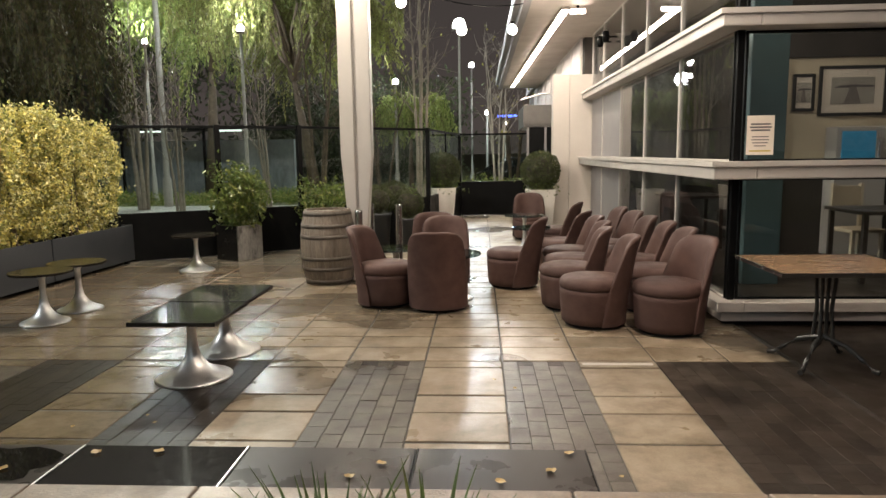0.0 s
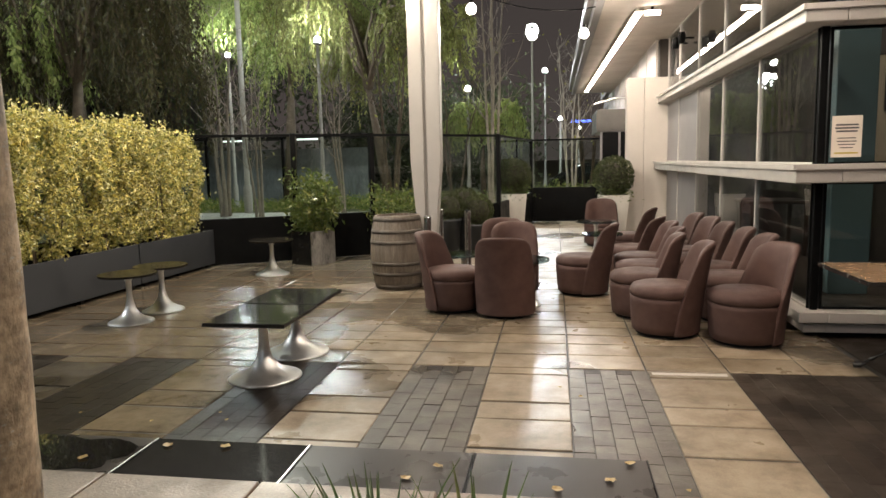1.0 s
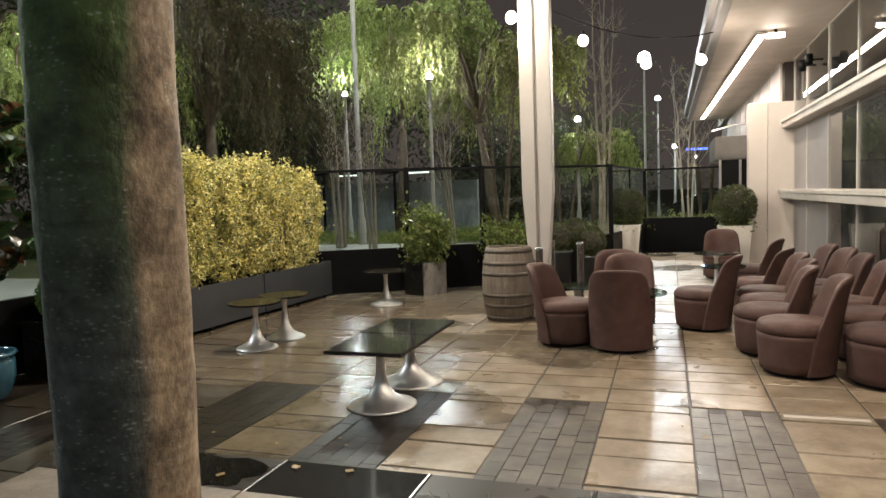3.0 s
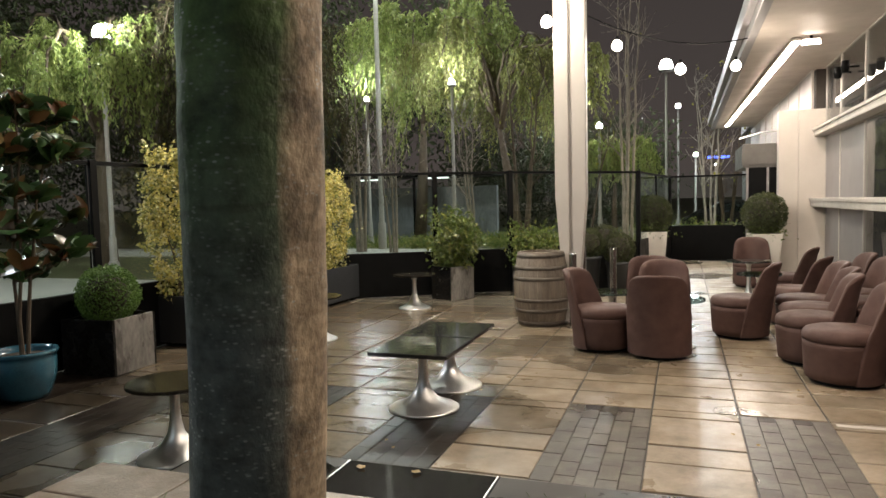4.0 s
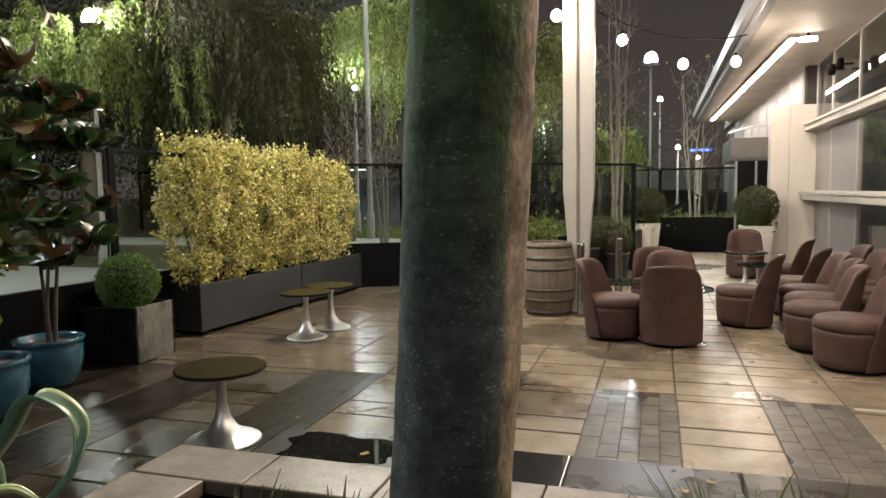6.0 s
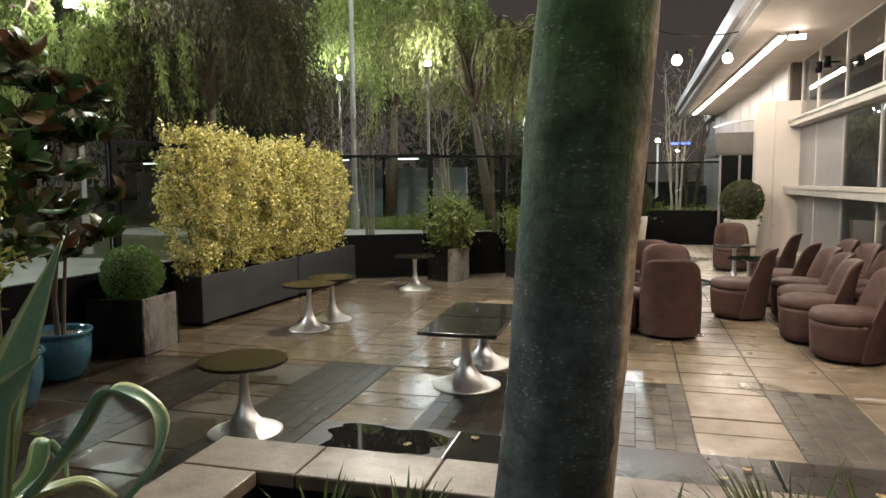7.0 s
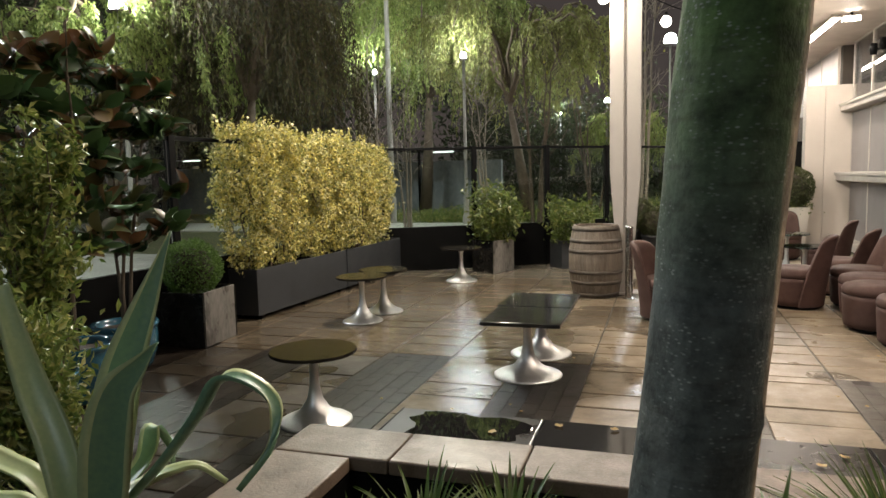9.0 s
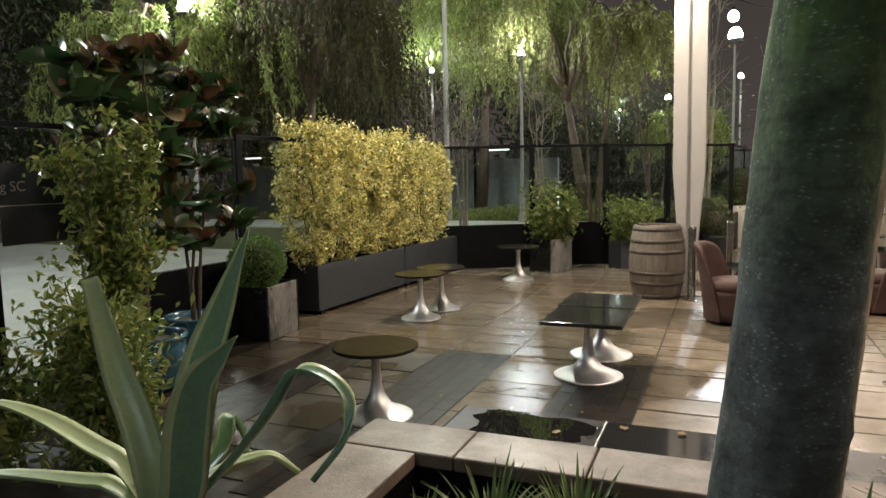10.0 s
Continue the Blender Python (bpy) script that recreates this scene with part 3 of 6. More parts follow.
def window_unit(name, x0, x1, y0, y1, z0, z1, along, glass, label):
    """One framed pane: along 'y' on the long front, 'x' on the end front."""
    w = thing(name, ((x0 + x1) / 2, (y0 + y1) / 2, z0), 0, label, "window", kind="structure")
    cx, cy = (x0 + x1) / 2, (y0 + y1) / 2
    h = z1 - z0
    t = 0.022
    a = (y1 - y0) / 2 if along == "y" else (x1 - x0) / 2

    def bar(u0, u1, w0, w1, nm):
        dark = along == "x" or (cy - a < MULL[0] + 0.01 and u1 < 0 and u0 <= -a)
        bm = B(-0.022, 0.022, u0, u1, w0, w1, 0.005) if along == "y" else B(u0, u1, -0.022, 0.022, w0, w1, 0.005)
        part(nm, bm, M_BLACK if dark else M_WHITE, w)
    bar(-a, -a + t, 0.002, h - 0.002, "frame_bar")
    bar(a - t, a, 0.002, h - 0.002, "frame_bar")
    bar(-a + t, a - t, 0.002, t, "frame_bar")
    bar(-a + t, a - t, h - t, h - 0.002, "frame_bar")
    bm = B(-0.008, 0.008, -a + t, a - t, t, h - t) if along == "y" else B(-a + t, a - t, -0.008, 0.008, t, h - t)
    p = part("pane", facing(bm, (-1, 0, 0) if along == "y" else (0, -1, 0)), glass, w)
    p.visible_shadow = False
    return w


win = 0
for z0, z1 in ((0.22, 1.30), (1.44, 2.55), (2.68, SOFFIT_Z)):
    for a, b in zip(MULL, MULL[1:]):
        win += 1
        solid = a >= 11.1 and z1 < 3.0
        window_unit("window_%d" % win, FX - 0.05, FX + 0.05, a, b, z0, z1, "y", M_PANEL if solid else M_GLASS,
                    "pale grey panel in a white metal frame" if solid else "dark window pane in a white metal frame")
    for a, b in ((2.62, 5.6), (5.6, 8.9)):
        win += 1
        window_unit("window_%d" % win, a, b, BY - 0.05, BY + 0.05, z0, z1, "x", M_GLASS, "large window pane beside the glazed corner")
post_bm = bmesh.new()
box(post_bm, FX - 0.01, FX + 0.05, BY - 0.05, BY + 0.01, 0.22, SOFFIT_Z, 0.006)
setting("trim_corner_post", post_bm, M_BLACK, "dark corner post between the two glass fronts", "trim")

# pale pier and the wall behind it
pier_bm = bmesh.new()
box(pier_bm, 1.78, 2.10, 14.02, 14.30, -0.05, 3.04, 0.006)
box(pier_bm, 2.106, 2.60, 14.02, 14.30, -0.05, 3.04, 0.006)
box(pier_bm, 1.775, 2.605, 14.015, 14.3, 2.42, 2.426)
setting("wall_pier", pier_bm, M_PIER, "pale clad pier at the end of the glazing", "wall")
wall_bm = bmesh.new()
box(wall_bm, 2.35, 2.6, 14.3, 30.0, -0.05, 2.66)
box(wall_bm, 2.6, 9.2, 13.9, 14.1, -0.05, SOFFIT_Z)
setting("wall_far", wall_bm, M_PANEL, "dull grey wall beyond the pier", "wall")
clear_bm = bmesh.new()
box(clear_bm, 2.42, 2.6, 14.3, 30.0, 2.662, SOFFIT_Z)
setting("wall_clerestory", clear_bm, M_DARKWALL, "dark backing behind the far clerestory panels", "wall")
# matte pale panes: the reflected strip light is put into their colour
for k in range(8):
    win += 1
    window_unit("window_%d" % win, 2.33, 2.40, 14.32 + 1.5 * k, 15.82 + 1.5 * k, 2.67, SOFFIT_Z, "y", M_PANEL, "narrow clerestory pane in a white metal frame, LED reflection put into pale colour")
upper_bm = bmesh.new()
box(upper_bm, 2.3, 9.2, 6.0, 30.0, SOFFIT_Z + 0.12, SOFFIT_Z + 3.0)
setting("wall_upper", upper_bm, M_PANEL, "grey upper wall of the building", "wall")
eb = bmesh.new()
box(eb, 8.9, 9.2, 6.3, 14.1, -0.05, SOFFIT_Z)
setting("wall_east", eb, M_DARKWALL, "dark inner end wall", "wall")

# soffit with its stepped outer edge
so = bmesh.new()
box(so, 1.12, FX + 0.05, 1.0, 25.0, SOFFIT_Z, SOFFIT_Z + 0.12)
box(so, FX + 0.05, 9.2, BY - 0.1, 14.1, SOFFIT_Z, SOFFIT_Z + 0.12)
setting("ceiling", so, M_SOFFIT, "pale boarded soffit over the terrace edge", "ceiling")
fa = bmesh.new()
box(fa, 1.00, 1.12, 1.0, 25.0, SOFFIT_Z - 0.03, SOFFIT_Z + 0.30, 0.01)
box(fa, 0.90, 1.00, 1.0, 25.0, SOFFIT_Z + 0.10, SOFFIT_Z + 0.34, 0.01)
setting("trim_fascia", fa, M_PANEL, "stepped grey roof edge", "trim")

# LED strip under the soffit
led = thing("strip_light", (1.68, 11.3, SOFFIT_Z), 1.1, "long bright warm white LED strip under the soffit", "light")
part("housing", B(-0.07, 0.07, 0, 12.6, -0.05, -0.002, 0.01), M_WHITE, led)
part("diffuser", B(-0.055, 0.055, 0.03, 12.57, -0.065, -0.052, 0.004), M_LED, led)
flood = thing("flood_light", (1.86, 11.25, SOFFIT_Z), 0, "bright flood light under the soffit", "light")
part("bracket", B(-0.02, 0.02, -0.02, 0.02, -0.06, -0.001, 0.004), M_BLACK, flood)
part("housing", B(-0.12, 0.12, -0.05, 0.05, -0.14, -0.06, 0.012), M_WHITE, flood)
part("lens", B(-0.11, 0.11, -0.055, -0.051, -0.135, -0.065, 0.001), M_LED, flood)
strip_lamp("strip_light_beam", pose(1.56, 17.5, SOFFIT_Z - 0.075, 0, 0, 1.1), 165, WARM, 0.12, 12.4)
# strip added out of view to light the floor and chairs at the right
near = thing("strip_light", (1.62, 0.6, SOFFIT_Z), 0, "unseen warm white LED strip added under the near soffit", "light")
part("housing", B(-0.07, 0.07, 0.42, 5.6, -0.05, -0.002, 0.01), M_WHITE, near)
part("diffuser", B(-0.055, 0.055, 0.45, 5.57, -0.065, -0.052, 0.004), M_LED, near)
strip_lamp("near_strip_fill", pose(1.62, 3.6, SOFFIT_Z - 0.07, 0, 0, 0), 125, WARM, 0.12, 5.1)

# camera-like pair of small spot lamps on the upper front
for yy in (11.4, 11.9):
    s = thing("wall_spot", (2.47, yy, 3.32), 0, "small black spotlight on the upper window frame", "spotlight", "spotlights on the front")
    part("arm", pipe([(0.03, 0, 0), (-0.10, 0, 0.0)], 0.014, 6), M_BLACK, s)
    part("head", lathe([(0.0, 0.09), (0.05, 0.09), (0.06, 0.0), (0.045, -0.08), (0.0, -0.08)], 12, at=(-0.15, 0, 0)), M_BLACK, s, smooth=True)

# canopy box over the far door
cb = thing("door_canopy", (1.45, 17.9, 2.15), 0, "grey metal and glass canopy over the far doorway", "canopy")
part("body", B(-0.05, 0.92, -0.9, 1.6, 0, 0.52, 0.01), M_CANOPY, cb)
part("front_panel", B(-0.07, 0.94, -0.92, -0.905, 0.06, 0.46, 0.002), M_CANOPY, cb)
part("rail", pipe([(-0.15, -1.2, 0.62), (0.3, -1.0, 0.75), (0.9, -1.0, 0.78)], 0.018, 6), M_STEEL, cb)
es = thing("entrance_screen", (1.47, 17.02, -0.01), 0, "dark glazed entrance screen with grey posts under the canopy", "screen")
for a in (0.0, 0.42, 0.84):
    part("post", B(a, a + 0.05, -0.03, 0.03, 0, 2.155, 0.004), M_PANEL, es)
for a in (0.05, 0.47):
    part("pane", B(a + 0.001, a + 0.369, -0.008, 0.008, 0.02, 2.15, 0.002), M_BLACK, es)
dj = thing("door_1", (2.3, 18.6, -0.01), 0, "dark recessed doorway under the canopy", "door", kind="structure")
part("leaf", B(-0.02, 0.045, -0.6, 0.6, 0, 2.1, 0.005), M_BLACK, dj)
part("frame", B(-0.06, 0.048, -0.72, -0.6, 0, 2.15, 0.005), M_PANEL, dj)

# interior room seen through the glass
inf = bmesh.new()
box(inf, FX + 0.14, 8.9, BY + 0.14, 13.9, -0.05, 0.16)
setting("floor_interior", inf, M_DARKFLOOR, "dark floor inside the building", "floor")
iw = bmesh.new()
box(iw, 4.32, 8.9, 9.6, 9.75, 1.32, 2.72)
setting("wall_interior_cream", iw, M_CREAM, "cream interior wall with framed pictures", "wall")
iw2 = bmesh.new()
box(iw2, 4.32, 8.9, 9.55, 9.8, 2.72, SOFFIT_Z)
box(iw2, 4.32, 8.9, 9.58, 9.75, 0.16, 1.318)
box(iw2, 4.17, 4.32, 9.55, 13.9, 0.16, SOFFIT_Z)
setting("wall_interior_dark", iw2, M_DARKWALL, "dark brown band above the cream wall", "wall")
ip = bmesh.new()
box(ip, 3.05, 3.42, 7.35, 7.75, 0.16, SOFFIT_Z, 0.01)
setting("wall_interior_column", ip, M_TEAL, "dark teal square column inside the corner", "column")


def picture(x, y, z, w, h, turn=0.0):
    p = thing("framed_picture", (x, y, z), turn, "framed grey landscape print with a wide cream mount", "picture", "framed pictures")
    bm = bmesh.new()
    t = 0.04
    for a, b, c, d in ((-w / 2, w / 2, -h / 2, -h / 2 + t), (-w / 2, w / 2, h / 2 - t, h / 2), (-w / 2, -w / 2 + t, -h / 2 + t, h / 2 - t), (w / 2 - t, w / 2, -h / 2 + t, h / 2 - t)):
        box(bm, a, b, -0.035, -0.001, c, d, 0.003)
    part("frame", bm, M_IRON, p)
    part("mount", B(-w / 2 + t, w / 2 - t, -0.016, -0.002, -h / 2 + t, h / 2 - t), M_PAPER, p)
    part("print", B(-w * 0.32, w * 0.32, -0.021, -0.017, -h * 0.27, h * 0.27), M_PRINT, p)
    hills = bmesh.new()
    for k, (cx, cz, hw, hh) in enumerate(((0.05, 0.08, 0.30, 0.04), (-0.12, 0.06, 0.16, 0.03), (0.16, 0.07, 0.14, 0.03))):
        vs = [hills.verts.new((w * (cx + hw * math.cos(a)), -0.0225, h * (cz + hh * math.sin(a)))) for a in np.linspace(0, math.pi, 9)]
        hills.faces.new(vs)
    part("hills", hills, M_INK, p)
    jetty = bmesh.new()
    vs = [jetty.verts.new((w * a, -0.0228, h * b)) for a, b in ((-0.13, -0.26), (0.13, -0.26), (0.05, 0.05), (0.0, 0.10), (-0.05, 0.05))]
    jetty.faces.new(vs)
    part("jetty", jetty, M_GREYINK, p)
    return p


M_PRINT = surf("grey_print", (0.42, 0.38, 0.33), (0.25, 0.22, 0.19), 4, (0.5, 0.6), bump=0)
M_GREYINK = surf("grey_ink", (0.16, 0.14, 0.13), (0.22, 0.19, 0.17), 10, (0.5, 0.6), bump=0)
picture(5.19, 9.595, 2.285, 0.86, 0.64)
picture(4.57, 9.595, 2.27, 0.28, 0.48)
M_BLUEPANEL = surf("blue_lit_panel", (0.05, 0.26, 0.42), (0.03, 0.16, 0.28), 4, (0.2, 0.3), bump=0, emit=0.25)
bp = thing("blue_cabinet", (5.20, 9.40, 0.16), 0, "blue glowing glass-fronted drinks cabinet against the cream wall", "cabinet")
part("body", B(-0.32, 0.32, -0.12, 0.18, 0, 1.66, 0.01), M_WHITE, bp)
part("door", B(-0.26, 0.16, -0.135, -0.122, 1.14, 1.60, 0.003), M_BLUEPANEL, bp)
part("handle", B(0.19, 0.22, -0.16, -0.122, 1.2, 1.5, 0.004), M_STEEL, bp)
pf = thing("notice", (2.755, BY - 0.064, 1.50), 0, "white paper notice with yellow foot stuck to the window", "notice")
part("sheet", B(-0.115, 0.115, 0, 0.003, 0, 0.335), M_PAPER, pf)
for k in range(8):
    wd = (0.17, 0.18, 0.16, 0.0, 0.14, 0.15, 0.13, 0.10)[k]
    if wd:
        part("text_bar", B(-wd / 2, wd / 2, -0.0015, -0.0002, 0.255 - k * 0.026, 0.263 - k * 0.026 + (0.006 if k < 3 else 0)), M_INK, pf)
part("foot_band", B(-0.09, 0.09, -0.0015, -0.0002, 0.028, 0.040), M_YELLOW, pf)


def inner_table(x, y, h, s):
    t = thing("dining_table", (x, y, 0.16), 0, "dark dining table standing inside the window", "table", "tables inside")
    part("tabletop", B(-s, s, -s, s, h - 0.04, h, 0.01), M_DARKFLOOR, t)
    for a in (-1, 1):
        for b in (-1, 1):
            part("leg", B(a * (s - 0.06) - 0.025, a * (s - 0.06) + 0.025, b * (s - 0.06) - 0.025, b * (s - 0.06) + 0.025, 0, h - 0.041, 0.004), M_DARKFLOOR, t)


def inner_chair(x, y, turn):
    c = thing("dining_chair", (x, y, 0.16), turn, "pale wooden dining chair inside the window", "chair", "chairs inside")
    part("seat", B(-0.21, 0.21, -0.21, 0.21, 0.43, 0.47, 0.01), M_CREAM, c)
    for a in (-0.18, 0.18):
        part("leg", B(a - 0.02, a + 0.02, -0.20, -0.16, 0, 0.43, 0.004), M_CREAM, c)
        part("back_leg", B(a - 0.02, a + 0.02, 0.165, 0.205, 0, 0.98, 0.004), M_CREAM, c)
    part("back_rail", B(-0.16, 0.16, 0.17, 0.20, 0.72, 0.95, 0.006), M_CREAM, c)


inner_table(4.6, 7.7, 0.75, 0.4)
inner_table(5.6, 7.9, 0.75, 0.4)
inner_chair(4.7, 8.35, 10)
inner_chair(5.55, 8.6, -5)
inner_chair(5.1, 7.5, 80)
inner_table(3.4, 10.4, 0.75, 0.4)
for x, y in ((3.6, 8.0), (4.3, 8.1), (5.1, 8.2), (5.9, 8.1), (3.9, 10.6), (3.5, 12.0)):
    d = thing("downlight", (x, y, SOFFIT_Z), 0, "small white ceiling downlight inside", "light", "ceiling downlights")
    part("rim", lathe([(0.05, -0.001), (0.065, -0.004), (0.06, -0.016), (0.045, -0.010)], 16), M_WHITE, d, smooth=True)
    part("lens", lathe([(0.0, -0.008), (0.045, -0.008)], 16), M_DOWN, d)
lamp("room_light", (4.6, 7.9, 3.3), 30, (1.0, 0.88, 0.72), 0.15)
lamp("room_light_back", (3.6, 11.8, 3.3), 3, (1.0, 0.88, 0.72), 0.15)

# ---------------------------------------------------------------- column, bollards
cl = thing("column", (-1.17, 8.69, 0), 2, "tall white steel column with a central groove and tapered foot", "column")
cbm = bmesh.new()
for sx in (-1, 1):
    prof = [(0.10, 0.0), (0.11, 0.55), (0.19, 1.55), (0.195, 5.4)]
    rows = []
    for w, z in prof:
        a, b = (0.018, w) if sx > 0 else (-w, -0.018)
        rows.append([cbm.verts.new((x, y, z)) for x, y in ((a, -0.11), (b, -0.11), (b, 0.11), (a, 0.11))])
    for r, s in zip(rows, rows[1:]):
        for i in range(4):
            cbm.faces.new((r[i], r[(i + 1) % 4], s[(i + 1) % 4], s[i]))
    cbm.faces.new(rows[0][::-1]), cbm.faces.new(rows[-1])
bmesh.ops.bevel(cbm, geom=cbm.edges[:], offset=0.008, segments=2, affect="EDGES")
part("shaft", cbm, M_WHITE, cl)
part("web", B(-0.02, 0.02, -0.075, 0.10, 0.0, 5.38), M_WHITE, cl)
part("base_plate", B(-0.17, 0.17, -0.17, 0.17, 0, 0.02, 0.004), M_WHITE, cl)


def bollard(x, y, h):
    b = thing("bollard", (x, y, 0), 0, "brushed stainless steel bollard with a domed cap", "bollard", "bollards by the column")
    part("tube", lathe([(0.045, 0), (0.045, h - 0.03)], 20), M_CHROME, b, smooth=True)
    part("cap", lathe([(0.047, h - 0.03), (0.047, h - 0.012), (0.03, h), (0.0, h + 0.003)], 20), M_CHROME, b, smooth=True)
    part("flange", lathe([(0.075, 0), (0.075, 0.008), (0.046, 0.012)], 20), M_CHROME, b)


bollard(-1.10, 8.25, 0.90)
bollard(-0.69, 8.82, 0.92)
bollard(-1.14, 9.40, 0.90)

# ---------------------------------------------------------------- glass fence
FENCE = [(-5.64, 2.9), (-5.57, 3.95), (-5.46, 5.45), (-5.05, 10.02), (-3.72, 10.72), (-2.62, 11.40), (-1.70, 12.35), (-0.66, 13.45), (-0.17, 17.40), (1.72, 17.40)]


def fence_bay(a, b, h, plinth, mid=False):
    ax, ay = a
    L = math.hypot(b[0] - ax, b[1] - ay)
    f = thing("glass_fence_bay", (ax, ay, -0.012), math.degrees(math.atan2(b[1] - ay, b[0] - ax)),
              "black framed clear glass wind screen with a black lower panel", "fence", "fence bays round the terrace")
    part("post", B(-0.04, 0.04, -0.04, 0.04, 0, h, 0.005), M_BLACK, f)
    part("top_rail", B(0.04, L - 0.04, -0.022, 0.022, h - 0.055, h - 0.012, 0.005), M_BLACK, f)
    part("lower_panel", B(0.041, L - 0.041, -0.03, 0.03, 0.02, plinth, 0.006), M_BLACK, f)
    p = part("pane", facing(B(0.042, L - 0.042, -0.006, 0.006, plinth + 0.002, h - 0.057), (0, -1, 0)), M_SCREEN, f)
    p.visible_shadow = False
    if mid:
        part("mullion", B(L / 2 - 0.02, L / 2 + 0.02, -0.02, 0.02, plinth + 0.001, h - 0.056, 0.004), M_BLACK, f)


for i, (a, b) in enumerate(zip(FENCE, FENCE[1:])):
    fence_bay(a, b, 2.05, (0.06 if i == 0 else 0.74) if i < 8 else 0.86, i in (7,))
ep = thing("fence_post", (*FENCE[-1], -0.012), 0, "black end post of the glass fence", "post")
part("post", B(-0.04, 0.04, -0.04, 0.04, 0, 2.05, 0.005), M_BLACK, ep)

# ---------------------------------------------------------------- tulip tables
def tulip_base(parent, h, r):
    prof = [(0.0, 0.0), (r, 0.0), (r, 0.010), (r * 0.95, 0.018), (r * 0.70, 0.040), (r * 0.42, 0.080), (r * 0.22, 0.15), (r * 0.145, 0.23),
            (r * 0.125, 0.30), (r * 0.125, h - 0.06), (r * 0.20, h - 0.025), (r * 0.45, h - 0.015), (r * 0.45, h - 0.001), (0.0, h - 0.001)]
    part("pedestal", lathe(prof, 40), M_STEEL, parent, "polished aluminium trumpet pedestal", smooth=True)


def square_tulip(x, y, w, d, h, turn, top, label, name="coffee_table", group="tulip tables"):
    t = thing(name, (x, y, 0), turn, label, "table", group)
    tulip_base(t, h - 0.03, 0.265)
    part("tabletop", B(-w / 2, w / 2, -d / 2, d / 2, h - 0.03, h, 0.006), top, t)
    return t


def round_tulip(x, y, r, h, top, label, rb=0.25, sx=1.0):
    t = thing("round_table", (x, y, 0), 0, label, "table", "round tulip tables")
    tulip_base(t, h - 0.022, rb)
    part("tabletop", lathe([(0, h - 0.022), (r - 0.006, h - 0.022), (r, h - 0.016), (r, h - 0.005), (r - 0.005, h), (0, h)], 48, sx=sx) if top is not M_TABLEGLASS else facing(lathe([(0, h - 0.022), (r, h - 0.022), (r, h), (0, h)], 48), (0, 0, 1)), top, t)
    return t


square_tulip(-1.69, 4.785, 0.60, 0.64, 0.475, 0, M_GRANITE, "low black wet square table on an aluminium trumpet pedestal")
square_tulip(-1.70, 5.435, 0.61, 0.63, 0.478, 0, M_GRANITE, "low black wet square table on an aluminium trumpet pedestal")
round_tulip(-2.82, 3.46, 0.28, 0.475, M_ROUNDTOP, "low round black table with rain water on top, aluminium pedestal", 0.235)
round_tulip(-3.82, 6.38, 0.28, 0.50, M_ROUNDTOP, "low round black wet table on an aluminium pedestal beside the hedge", 0.22)
round_tulip(-3.80, 6.93, 0.28, 0.50, M_ROUNDTOP, "low round black wet table on an aluminium pedestal beside the hedge", 0.22)
round_tulip(-3.56, 9.32, 0.31, 0.50, M_ROUNDTOP, "round black table on an aluminium pedestal in front of the fence", 0.235)
round_tulip(0.02, 7.42, 0.33, 0.50, M_TABLEGLASS, "round glass topped table between the tub chairs", 0.24)
round_tulip(-0.62, 7.85, 0.26, 0.50, M_TABLEGLASS, "round glass topped table between the tub chairs", 0.22)
round_tulip(1.02, 10.75, 0.30, 0.60, M_TABLEGLASS, "round glass topped table on a white metal pedestal", 0.22)
round_tulip(1.02, 9.35, 0.26, 0.56, M_TABLEGLASS, "round glass topped table on a white metal pedestal", 0.22)

